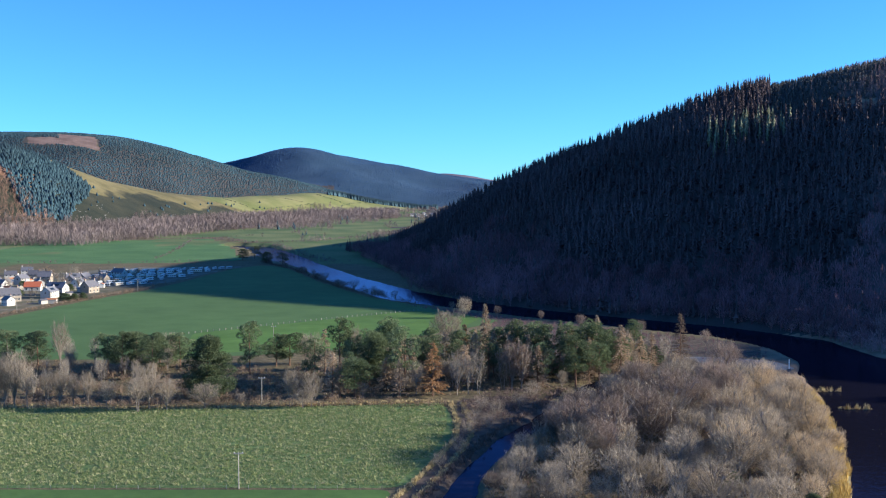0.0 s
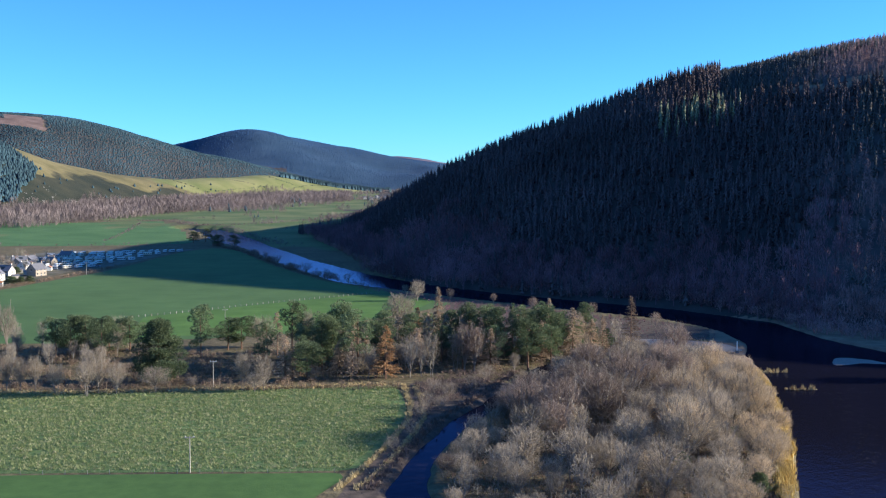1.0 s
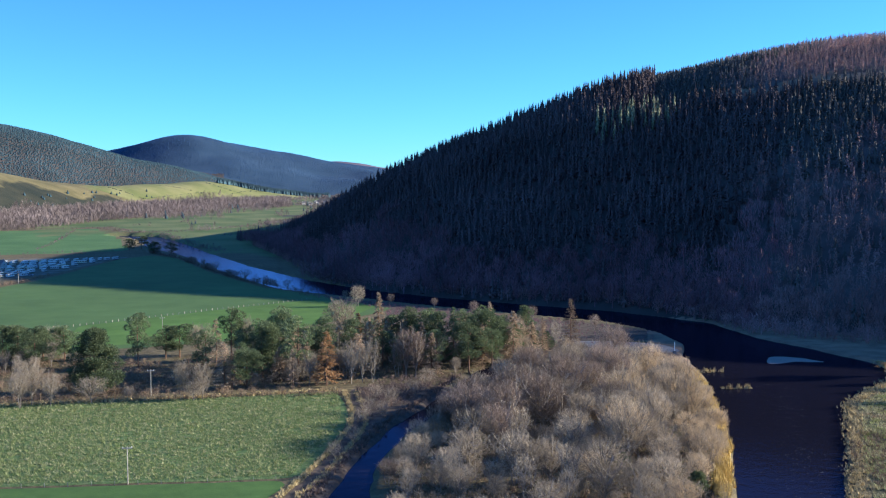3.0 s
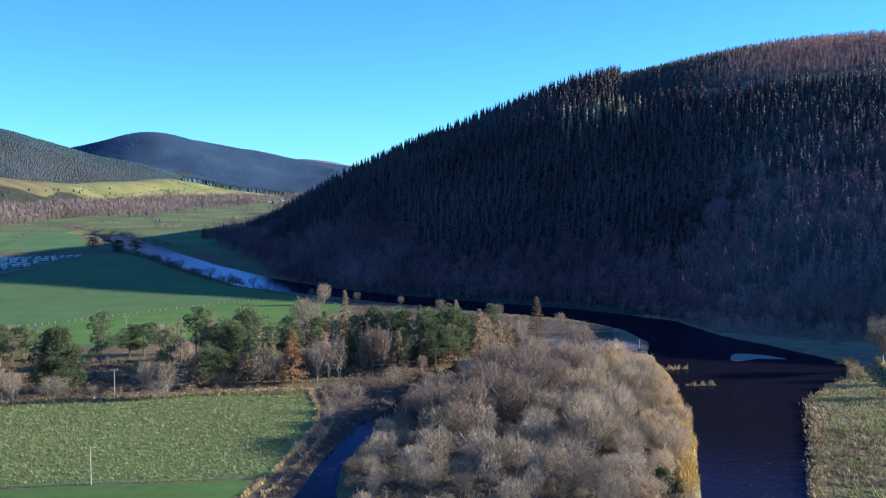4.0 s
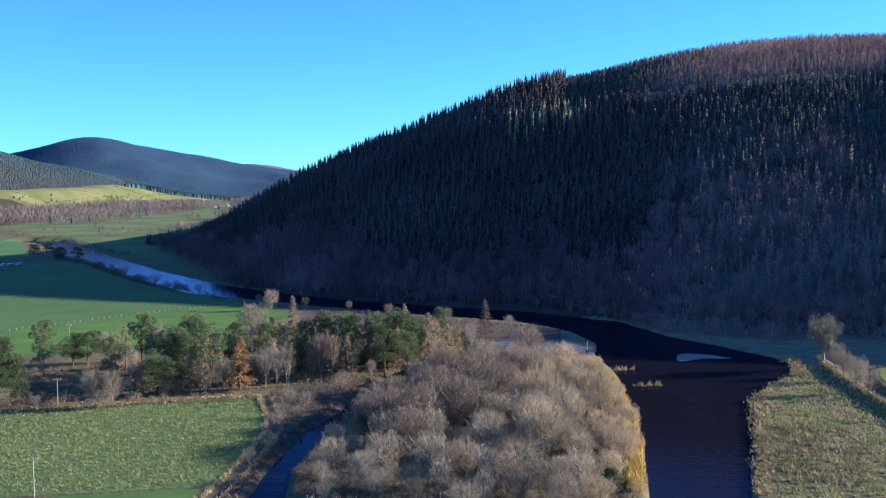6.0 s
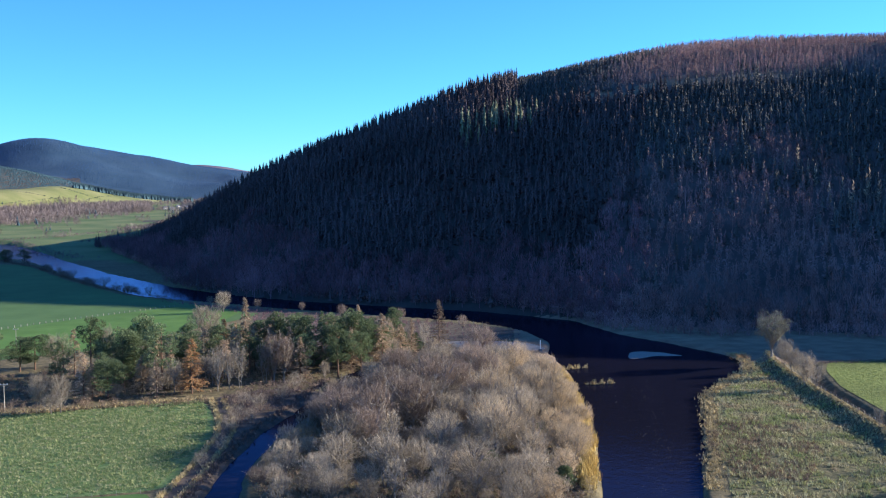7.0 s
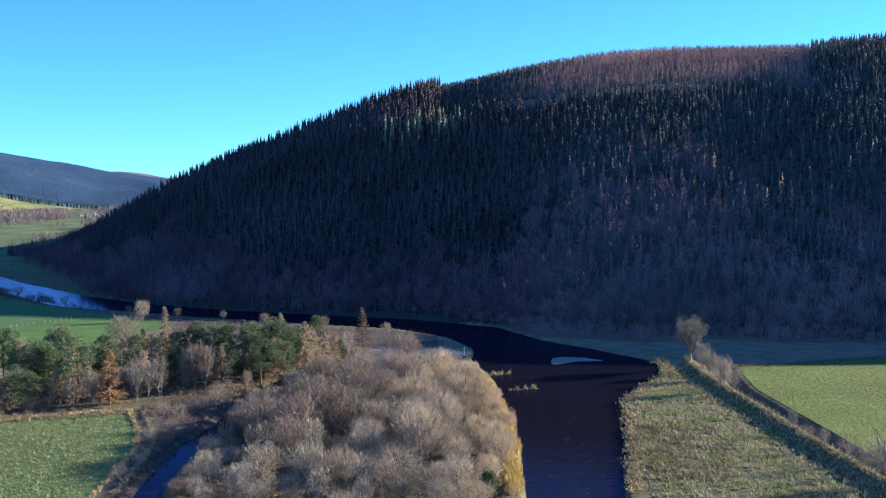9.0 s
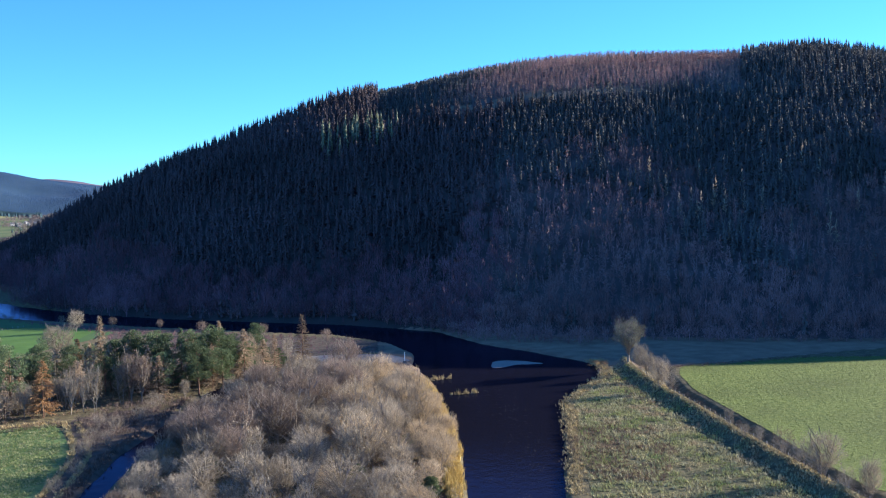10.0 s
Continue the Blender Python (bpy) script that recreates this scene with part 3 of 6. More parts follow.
def spruce_template(boughs, seed):
    """A spruce 1 high and about 1 wide: a slim core and drooping boughs set unevenly round it."""
    rng = np.random.default_rng(seed)
    V, T = [(0.0, 0.0, 0.97)], []
    for j in range(4):
        V.append((0.2 * math.cos(1.571 * j), 0.2 * math.sin(1.571 * j), 0.0))
    T += [(0, 1 + j, 1 + (j + 1) % 4) for j in range(4)]
    for k in range(boughs):
        u = (k + rng.uniform(0, 1)) / boughs
        z, r, a = 0.04 + 0.92 * u, 0.5 * (1 - u) ** 0.85 * rng.uniform(0.65, 1.25) + 0.02, 2.4 * k + rng.uniform(-0.6, 0.6)
        w, drop = rng.uniform(0.35, 0.7), rng.uniform(0.0, 0.06)
        n = len(V)
        V.append((0.0, 0.0, min(1.0, z + 0.09)))
        for b, q in ((a - w, rng.uniform(0.8, 1.1)), (a + w, rng.uniform(0.8, 1.1))):
            V.append((r * q * math.cos(b), r * q * math.sin(b), z - drop))
        T.append((n, n + 1, n + 2))
    return np.array(V), np.array(T)


def shrub_cone_template(sides, seed):
    """A far-off conifer 1 high: one ragged cone."""
    rng = np.random.default_rng(seed)
    V, T, turn = [(0.0, 0.0, 1.0)], [], rng.uniform(0, 6.28)
    for j in range(2 * sides):
        a, r = turn + 3.1416 * j / sides, 0.5 * rng.uniform(0.65, 1.15) * (1 if j % 2 else 0.6)
        V.append((r * math.cos(a), r * math.sin(a), 0.03 * rng.uniform(0, 2)))
    T += [(0, 1 + j, 1 + (j + 1) % (2 * sides)) for j in range(2 * sides)]
    return np.array(V), np.array(T)


def larch_template(twigs, seed):
    """A leafless larch 1 high and 1 wide: a stem and a soft cone of fine rising twigs."""
    rng = np.random.default_rng(seed)
    V, T = [], []

    def blade(p, q, w):
        side = np.cross(q - p, rng.normal(size=3))
        side = side / (np.linalg.norm(side) + 1e-9) * w
        n = len(V)
        V.extend([p - side, p + side, q])
        T.append((n, n + 1, n + 2))
    blade(np.array((0, 0, -0.02)), np.array((0, 0, 1.0)), 0.022)
    for k in range(twigs):
        u, a = 0.12 + 0.84 * (k + rng.uniform(0, 1)) / twigs, rng.uniform(0, 6.28)
        r = 0.5 * (1 - u) ** 0.75 * rng.uniform(0.45, 1.15) + 0.02
        p = np.array((0.25 * r * math.cos(a), 0.25 * r * math.sin(a), u - 0.03))
        blade(p, np.array((r * math.cos(a), r * math.sin(a), u + rng.uniform(-0.02, 0.06))), rng.uniform(0.018, 0.045))
    return np.array(V), np.array(T)


def bare_template(blades, seed, spread=0.45, thin=0.010, thick=0.028):
    """A leafless tree 1 high: a stem and a fan of slender upright blades."""
    rng = np.random.default_rng(seed)
    V, T = [], []

    def blade(p, q, w):
        a = rng.uniform(0, 6.28)
        o = np.array((math.cos(a), math.sin(a), 0)) * w
        n = len(V)
        V.extend([p - o, p + o, q])
        T.append((n, n + 1, n + 2))
    blade(np.array((0, 0, 0.0)), np.array((0, 0, 0.95)), 0.02)
    for _ in range(blades):
        a, h = rng.uniform(0, 6.28), rng.uniform(0.04, 0.7)
        p = np.array((0.06 * math.cos(a), 0.06 * math.sin(a), h)) * rng.uniform(0.5, 2.4)
        p[2] = h
        out = spread * rng.uniform(0.4, 1.0) * math.sin(min(1.0, (1.05 - h) * 1.4) * 1.57)
        q = p + np.array((out * math.cos(a), out * math.sin(a), rng.uniform(0.12, 0.36)))
        q[2] = min(q[2], 1.0)
        blade(p, q, rng.uniform(thin, thick))
    return np.array(V), np.array(T)


def twiggy_template(twigs, seed, low=0.12, thin=0.004, thick=0.009, stems=1):
    """A leafless tree 1 high and 1 wide: stem, limbs and a rounded crown of short twigs."""
    rng = np.random.default_rng(seed)
    V, T = [], []

    def blade(p, q, w):
        side = np.cross(q - p, rng.normal(size=3))
        side = side / (np.linalg.norm(side) + 1e-9) * w
        n = len(V)
        V.extend([p - side, p + side, q])
        T.append((n, n + 1, n + 2))
    for k in range(stems):
        blade(np.array((0.03 * k, -0.02 * k, -0.02)), np.array((rng.normal() * 0.05, rng.normal() * 0.05, 0.9)), 0.02)
    mid, tall = (1 + low) / 2, (1 - low) / 2
    for k in range(twigs):
        a, v = rng.uniform(0, 6.28), rng.uniform(-1, 0.98)
        lump = 0.82 + 0.2 * math.sin(3 * a + seed) * math.cos(4 * v + seed)
        r, s = lump * rng.uniform(0.15, 1) ** 0.5, math.sqrt(1 - v * v)
        p = np.array((0.5 * s * math.cos(a) * r, 0.5 * s * math.sin(a) * r, mid + tall * v * r))
        way = p - np.array((0, 0, 0.25)) + np.array((0, 0, 0.25)) + rng.normal(size=3) * 0.12
        way /= np.linalg.norm(way)
        if k < 9:
            blade(np.array((0, 0, max(0.1, p[2] - 0.3))), p, 0.012)
        else:
            blade(p - way * 0.05, p + way * rng.uniform(0.05, 0.16), rng.uniform(thin, thick) * 1.4)
    return np.array(V), np.array(T)


def scatter(x0, x1, y0, y1, gap, seed):
    rng = np.random.default_rng(seed)
    gx, gy = np.meshgrid(np.arange(x0, x1, gap), np.arange(y0, y1, gap))
    gx = gx.ravel() + rng.uniform(-0.48, 0.48, gx.size) * gap
    gy = gy.ravel() + rng.uniform(-0.48, 0.48, gy.size) * gap
    return gx, gy, rng


def wood(name, x, y, height, width, templates, mat, label, seed, sink=0.4, smooth=False):
    rng = np.random.default_rng(seed)
    z = lie(x, y) - sink
    places = np.stack([x, y, z, height, width, rng.uniform(0, 6.28, len(x))], 1)
    V, T = soup(templates, places, seed)
    return tagged(new(name, mesh_of(name, V, T, mat, smooth)), label, "forest", kind="stuff")


SPRUCES = [spruce_template(34, k) for k in range(9)]
TINY = [shrub_cone_template(4, 20 + k) for k in range(6)]
BARES = [twiggy_template(105, 40 + k, 0.12, 0.005, 0.011) for k in range(7)]
BUSHES = [twiggy_template(80, 240 + k, 0.0, 0.008, 0.017, 3) for k in range(5)]
HANGERS = [larch_template(48, 140 + k) for k in range(9)]

# the big dark hill: spruce above, bare wood and larch below
x, y, rng = scatter(-120, 900, 330, 1300, 5.2, 11)
az, d = np.degrees(np.arctan2(x, y)), np.hypot(x, y)
foot = np.interp(az, [n[0] for n in BIG_HILL], [n[1] for n in BIG_HILL])
crest = np.interp(az, [n[0] for n in BIG_HILL], [n[2] for n in BIG_HILL])
up = (d - foot) / (crest - foot)
ok = (up > 0.015) & (up < 1.12) & (az > -6) & (az < 54)
ok &= ~((up > 1.03) & (rng.uniform(0, 1, len(x)) < 0.5))
x, y, az, d, up = x[ok], y[ok], az[ok], d[ok], up[ok]
high = rise(az, d)
mix = fbm(x, y, 90, 23) + 0.35 * (fbm(x, y, 14, 24) - 0.5)
low_edge = np.interp(az, [-5, 3, 10, 18, 22, 30, 44], [0.80, 0.50, 0.36, 0.36, 0.46, 0.54, 0.52])
bare = (high < low_edge + (mix - 0.5) * 0.9) & (np.random.default_rng(6).uniform(0, 1, len(x)) > 0.10)
regrowth = (az > 17.25) & (az < 36.7) & (high > 0.885 + (mix - 0.5) * 0.05)
track = (az > 20.5) & (az < 31.5) & (np.abs(high - 0.888 - 0.010 * np.sin(az * 1.3)) < 0.012)
rng = np.random.default_rng(5)
size = rng.uniform(0.55, 1.18, len(x))
sel = ~bare & ~regrowth & ~track
ridge = az + (mix - 0.5) * 6 > 24
for name, part_of, tall, wide, mat, label, seed in (
        ("spruce_forest", sel & ~ridge, 13.5, 5.0, M_CONIFER, "dense dark spruce forest on a steep hillside", 1),
        ("ridge_spruce", sel & ridge, 12.5, 4.8, M_UPCON, "blue-green spruce plantation below the hilltop", 8)):
    wood(name, x[part_of], y[part_of], tall * size[part_of], wide * size[part_of] * 0.5 + 0.5 * wide, SPRUCES, mat, label, seed)
# right-hand wood paler: birch and larch, with brighter haze put into the colour
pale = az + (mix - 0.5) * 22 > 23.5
spired = (high + (mix - 0.5) * 0.25 > 0.14) & (np.random.default_rng(15).uniform(0, 1, len(x)) < 0.70)
thinned = np.random.default_rng(16).uniform(0, 1, len(x)) < 0.72
sel = bare & ~regrowth & ~pale & thinned
wood("bare_hanger_wood", x[sel], y[sel], 15 * size[sel], 9 * size[sel], BARES, M_HILLBARE, "leafless dark brown woodland on the lower slope", 2)
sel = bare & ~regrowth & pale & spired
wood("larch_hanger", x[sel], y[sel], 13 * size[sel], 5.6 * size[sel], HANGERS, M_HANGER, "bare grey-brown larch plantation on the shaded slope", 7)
sel = bare & ~regrowth & pale & ~spired
wood("bare_birch_wood", x[sel], y[sel], 13 * size[sel], 8.5 * size[sel], BARES, M_HILLPALE, "leafless grey-brown birch and larch wood on the slope", 4)
# a few larches that still hold their tan needles
x, y, rng = scatter(330, 560, 380, 620, 5.2, 17)
az, d = np.degrees(np.arctan2(x, y)), np.hypot(x, y)
high = rise(az, d)
sel = (az > 31) & (az < 44) & (high > 0.34) & (high < 0.62) & (rng.uniform(0, 1, len(x)) < 0.05)
size = rng.uniform(0.7, 1.15, len(x))
wood("tan_hill_larch", x[sel], y[sel], 17 * size[sel], 6 * size[sel], HANGERS, M_LARCH, "single tan larches in a bare plantation", 18)
# a paler spruce stand, with the sun patch on it put into the colour
x, y, rng = scatter(130, 340, 560, 1000, 6.0, 21)
az, d = np.degrees(np.arctan2(x, y)), np.hypot(x, y)
high = rise(az, d)
sel = (az > 14.2) & (az < 18.3) & (high > 0.78 + 0.012 * (az - 16)) & (high < 0.86) & (rng.uniform(0, 1, len(x)) < 0.8)
size = rng.uniform(0.75, 1.15, len(x))
wood("pale_spruce_stand", x[sel], y[sel], 18 * size[sel], 5.6 * size[sel], SPRUCES, M_SUNLITCON, "tall spruces coloured pale for a sunlit patch on the hillside", 22)
px, py, prng = scatter(-120, 420, 330, 1250, 4.6, 13)   # bushes at the forest's foot
paz, pd = np.degrees(np.arctan2(px, py)), np.hypot(px, py)
pup = (pd - np.interp(paz, [n[0] for n in BIG_HILL], [n[1] for n in BIG_HILL])) / 450
sel = (pup > np.interp(paz, [16, 19, 28, 31], [-0.012, -0.06, -0.05, -0.012])) & (pup < 0.07) & (paz > -4.5) & (paz < 46) & ~inside(RIVER_EDGE, px, py)
psize = prng.uniform(0.4, 1.2, sel.sum())
wood("foot_scrub", px[sel], py[sel], 7 * psize, 8 * psize, BUSHES, M_HILLPALE, "bare bushes along the foot of the forest", 6)
FARBANK = [(-30, 775), (10, 693), (60, 625), (110, 578), (150, 543), (181, 493), (186, 462), (205, 462), (215, 520), (120, 640), (30, 720)]
bx, by, brng = scatter(-30, 220, 455, 780, 4.2, 19)   # scrubby wood between the river and the forest
sel = inside(FARBANK, bx, by)
bsize = brng.uniform(0.35, 1.1, sel.sum())
wood("far_bank_wood", bx[sel], by[sel], 9 * bsize, 8 * bsize, BUSHES, M_HILLBARE, "dark leafless scrub between river and forest", 20)
x, y, rng = scatter(200, 720, 560, 1150, 4.2, 12)
az, d = np.degrees(np.arctan2(x, y)), np.hypot(x, y)
foot, crest = np.interp(az, [n[0] for n in BIG_HILL], [n[1] for n in BIG_HILL]), np.interp(az, [n[0] for n in BIG_HILL], [n[2] for n in BIG_HILL])
up, high = (d - foot) / (crest - foot), rise(az, d)
thicket = fbm(x, y, 60, 27) + np.clip((26 - az) / 9, -0.2, 0.6) * 0.5
sel = (az > 17.3) & (az < 36.6) & (high > 0.90) & (up < 1.10)
x, y, thicket = x[sel], y[sel], thicket[sel]
size = rng.uniform(0.6, 1.2, len(x))
dark = thicket + rng.normal(size=len(x)) * 0.08 > 0.62
wood("hilltop_spruce", x[dark], y[dark], 7 * size[dark], 3.8 * size[dark], SPRUCES, M_UPCON, "young dark spruce among larch on the hilltop", 9)
x, y, size = x[~dark], y[~dark], size[~dark]
wood("larch_regrowth", x, y, 8.5 * size, 4.2 * size, HANGERS, M_PINKLARCH, "thin brown young larch along the hilltop", 3)

# far hills
def far_wood(name, nodes, az0, az1, u0, u1, gap, height, seed, label, thin=0.0, mat=M_FARCON):
    n = np.array(nodes, float)
    d0, d1 = n[:, 1].min(), n[:, 2].max() + 100
    x, y, rng = scatter(d1 * math.sin(radians(az0)), d1 * math.sin(radians(az1)), d0 * 0.85, d1, gap, seed)
    az, d = np.degrees(np.arctan2(x, y)), np.hypot(x, y)
    foot, crest = np.interp(az, n[:, 0], n[:, 1]), np.interp(az, n[:, 0], n[:, 2])
    up = (d - foot) / (crest - foot)
    ok = (az > az0) & (az < az1) & (up > u0) & (up < u1) & (rng.uniform(0, 1, len(x)) > thin)
    ok &= carve(x, y, az, d, hill(az, d, nodes), nodes) >= lie(x, y) - 3
    ok &= ~felled(x, y)
    x, y = x[ok], y[ok]
    size = rng.uniform(0.7, 1.2, len(x))
    return wood(name, x, y, height * size, 2.4 * height * size, TINY, mat, label, seed, smooth=True)


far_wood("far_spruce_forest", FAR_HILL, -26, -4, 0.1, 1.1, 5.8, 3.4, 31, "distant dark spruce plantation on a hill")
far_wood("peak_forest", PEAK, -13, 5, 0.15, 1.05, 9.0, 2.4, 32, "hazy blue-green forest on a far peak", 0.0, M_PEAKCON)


def spur_wood(name, az0, az1, u0, u1, gap, height, width, templates, mat, seed, label, ragged=0.1):
    """Woods on and below the left-hand spur, between two heights u on its slope."""
    x, y, rng = scatter(-1150, 150, 1200, 3300, gap, seed)
    az, d = np.degrees(np.arctan2(x, y)), np.hypot(x, y)
    foot, crest = np.interp(az, [n[0] for n in SPUR], [n[1] for n in SPUR]), np.interp(az, [n[0] for n in SPUR], [n[2] for n in SPUR])
    up = (d - foot) / (crest - foot) + (fbm(x, y, 120, seed) - 0.5) * ragged * 4
    az = az + (fbm(x, y, 90, seed + 4) - 0.5) * ragged * 8
    low_az = az0 if np.isscalar(az0) else np.interp(up, [0.15, 0.4, 0.6, 0.9], az0)
    high_az = az1 if np.isscalar(az1) else np.interp(up, [0.15, 0.4, 0.6, 0.9], az1)
    ok = (az > low_az) & (az < high_az) & (up > u0) & (up < u1)
    x, y = x[ok], y[ok]
    size = rng.uniform(0.7, 1.2, len(x))
    return wood(name, x, y, height * size, width * size, templates, mat, label, seed, smooth=templates is TINY)


M_BELT = material("belt_twigs", [(0.135, 0.105, 0.10), (0.25, 0.20, 0.19)], 0.05, 0.95, island=0.2, big=0.35, big_scale=0.008)
FARBARE = [bare_template(28, 80 + k, 0.5, 0.015, 0.035) for k in range(5)]
x, y, rng = scatter(-1100, 60, 1350, 3000, 8.0, 51)
az, d = np.degrees(np.arctan2(x, y)), np.hypot(x, y)
ragged = (fbm(x, y, 150, 56) - 0.5)
ok = (d > np.interp(az, [-26, -23, -19, -16, -12.3, -8, -4], [1320, 1345, 1450, 1590, 1790, 2150, 2450]) + 120 * ragged) & (d < np.interp(az, [n[0] for n in SPUR], [n[1] for n in SPUR]) + 60 + 160 * ragged) & (az > -26) & (az < -2.5)
x, y = x[ok], y[ok]
size = rng.uniform(0.35, 1.25, len(x))
wood("valley_wood", x, y, 20 * size, 10 * size, FARBARE, M_BELT, "leafless purple-brown woodland along the valley side", 51)
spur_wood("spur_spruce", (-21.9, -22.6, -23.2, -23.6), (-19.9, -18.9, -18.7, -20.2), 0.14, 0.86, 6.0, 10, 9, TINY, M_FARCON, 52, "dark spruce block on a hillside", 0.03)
spur_wood("spur_larch", -26, (-20.4, -22.3, -23.5, -24.5), -0.05, 0.45, 8.0, 14, 8, FARBARE, M_YOUNG, 53, "rusty larch below a spruce block", 0.05)
spur_wood("spur_scrub", -18.6, -9.0, 0.3, 0.6, 38.0, 7, 7, TINY, M_FARCON, 54, "scattered dark pines and gorse on the heath", 0.15)
spur_wood("village_wood", -9.5, 1.5, -0.1, 0.35, 15.0, 15, 11, FARBARE, M_BELT, 55, "bare trees round a far hamlet", 0.1)

# hedgerows and bushes on the flats
HEDGES = [[(-620, 1040), (-307, 1050), (-216, 1098)], [(-343, 1545), (-262, 1440), (-200, 1470), (-120, 1620), (-60, 1900)], [(-222, 1395), (-172, 1235), (-130, 1110), (-112, 1060)],
          [(-480, 1500), (-343, 1560), (-300, 1650)], [(-150, 1350), (-90, 1420), (-60, 1500)], [(-60, 2150), (-10, 2250), (60, 2300)], [(-310, 1120), (-330, 1300), (-360, 1480)]]
for k, line in enumerate(HEDGES):
    rng = np.random.default_rng(70 + k)
    out = []
    for (x0, y0), (x1, y1) in zip(line[:-1], line[1:]):
        n = int(math.hypot(x1 - x0, y1 - y0) / (2.2 if k in (1, 2, 4) else 5))
        u = rng.uniform(0, 1, n)
        wide = 7 if k in (1, 2, 4) else 1.5
        out.append(np.stack([x0 + (x1 - x0) * u + rng.normal(size=n) * wide, y0 + (y1 - y0) * u + rng.normal(size=n) * wide], 1))
    p = np.concatenate(out)
    size = rng.uniform(0.5, 1.3, len(p))
    wood("hedgerow", p[:, 0], p[:, 1], 3.6 * size, 4.5 * size, FARBARE, M_BELT, "brown bare hedgerow across the valley floor", 70 + k)

WALLS = [[(-551, 2590), (-372, 2595)], [(-458, 2776), (-288, 2877)], [(-361, 2963), (-229, 3016), (-60, 2860)], [(-294, 2937), (-200, 3250)], [(-469, 2588), (-349, 2862)]]
for k, line in enumerate(WALLS):
    rng = np.random.default_rng(170 + k)
    out = [np.stack([x0 + (x1 - x0) * u, y0 + (y1 - y0) * u], 1) for (x0, y0), (x1, y1) in zip(line[:-1], line[1:]) for u in [rng.uniform(0, 1, 70)]]
    p = np.concatenate(out)
    size = rng.uniform(0.4, 1.2, len(p))
    wood("field_hedge", p[:, 0], p[:, 1], 3.4 * size, 6 * size, FARBARE, M_FARCON, "dark hedge line between hill pastures", 170 + k)
u = np.random.default_rng(180).uniform(0, 1, 1500)
back = np.random.default_rng(181).uniform(0, 90, 1500)
x, y = np.interp(u, [0, 0.3, 0.75, 1], [-335, -262, -120, -20]) * (1 + back / 3200), np.interp(u, [0, 0.3, 0.75, 1], [3030, 3150, 3330, 3420]) + back
wood("plantation_strip", x, y, 16 * np.random.default_rng(182).uniform(0.7, 1.1, 1500), np.full(1500, 9.0), TINY, M_FARCON, "dark conifer strip along the top of a pasture", 183)
x, y, rng = scatter(-420, 60, 1480, 2700, 13.0, 190)
az, d = np.degrees(np.arctan2(x, y)), np.hypot(x, y)
ok = (az > -13.5) & (az < 0.5) & (fbm(x, y * 0.45, 90, 191) > np.interp(d, [1480, 1750, 2100, 2700], [0.64, 0.60, 0.47, 0.42])) & ~inside(RIVER_EDGE, x, y)
x, y, d = x[ok], y[ok], d[ok]
size = rng.uniform(0.35, 1.2, len(x))
dark = rng.uniform(0, 1, len(x)) < 0.04
wood("flat_trees", x[~dark], y[~dark], 13 * size[~dark], 11 * size[~dark], FARBARE, M_BELT, "scattered bare trees over the valley flats", 192)
wood("flat_conifers", x[dark], y[dark], 13 * size[dark], 8 * size[dark], TINY, M_FARCON, "dark conifers among bare valley trees", 193)

# pale scree and outcrops on the heath
rng = np.random.default_rng(90)
V, T = [], []
for az, d0, n in [(-18.9, 2010, 7), (-18.3, 2030, 8), (-17.9, 2075, 6), (-17.3, 2090, 9), (-16.8, 2110, 6), (-16.2, 2120, 7), (-18.1, 2110, 6), (-19.4, 2040, 5), (-13.5, 2330, 8), (-12.8, 2370, 8), (-21.6, 2050, 10), (-22.3, 2080, 9)]:
    for _ in range(n):
        a, d = radians(az + rng.normal() * 0.11), d0 + rng.normal() * 11
        x, y, r = d * math.sin(a), d * math.cos(a), rng.uniform(1.0, 3.2)
        z = float(lie(np.array([x]), np.array([y]))[0])
        k = len(V)
        ring = [(x + r * rng.uniform(0.7, 1.3) * math.cos(t), y + r * rng.uniform(0.7, 1.3) * math.sin(t), z - 0.5) for t in (0, 1.2, 2.5, 3.8, 5.0)]
        V += ring + [(x + rng.normal() * 0.4, y + rng.normal() * 0.4, z + r * 0.3)]
        T += [(k + j, k + (j + 1) % 5, k + 5) for j in range(5)]
tagged(new("scree", mesh_of("scree", V, T, M_SCREE)), "pale scree and outcrops on a dark heath", "rocks", kind="stuff")


# ---- trees that can be told apart ----
def tube(V, F, pts, radii, sides=4):
    """A tapered, bent stem through pts."""
    base = len(V)
    for k, (p, r) in enumerate(zip(pts, radii)):
        for j in range(sides):
            a = 6.2832 * j / sides + 0.4 * k
            V.append((p[0] + r * math.cos(a), p[1] + r * math.sin(a), p[2]))
    for k in range(len(pts) - 1):
        for j in range(sides):
            a0, a1 = base + k * sides + j, base + k * sides + (j + 1) % sides
            F.append((a0, a1, a1 + sides, a0 + sides))


def twig(V, F, p, way, length, width, rng):
    side = np.cross(way, rng.normal(size=3))
    side = side / (np.linalg.norm(side) + 1e-6) * width
    n = len(V)
    tip = p + way * length
    V.extend([tuple(p - side), tuple(p + side), tuple(tip)])
    F.append((n, n + 1, n + 2))


def unit(v):
    return v / (np.linalg.norm(v) + 1e-9)


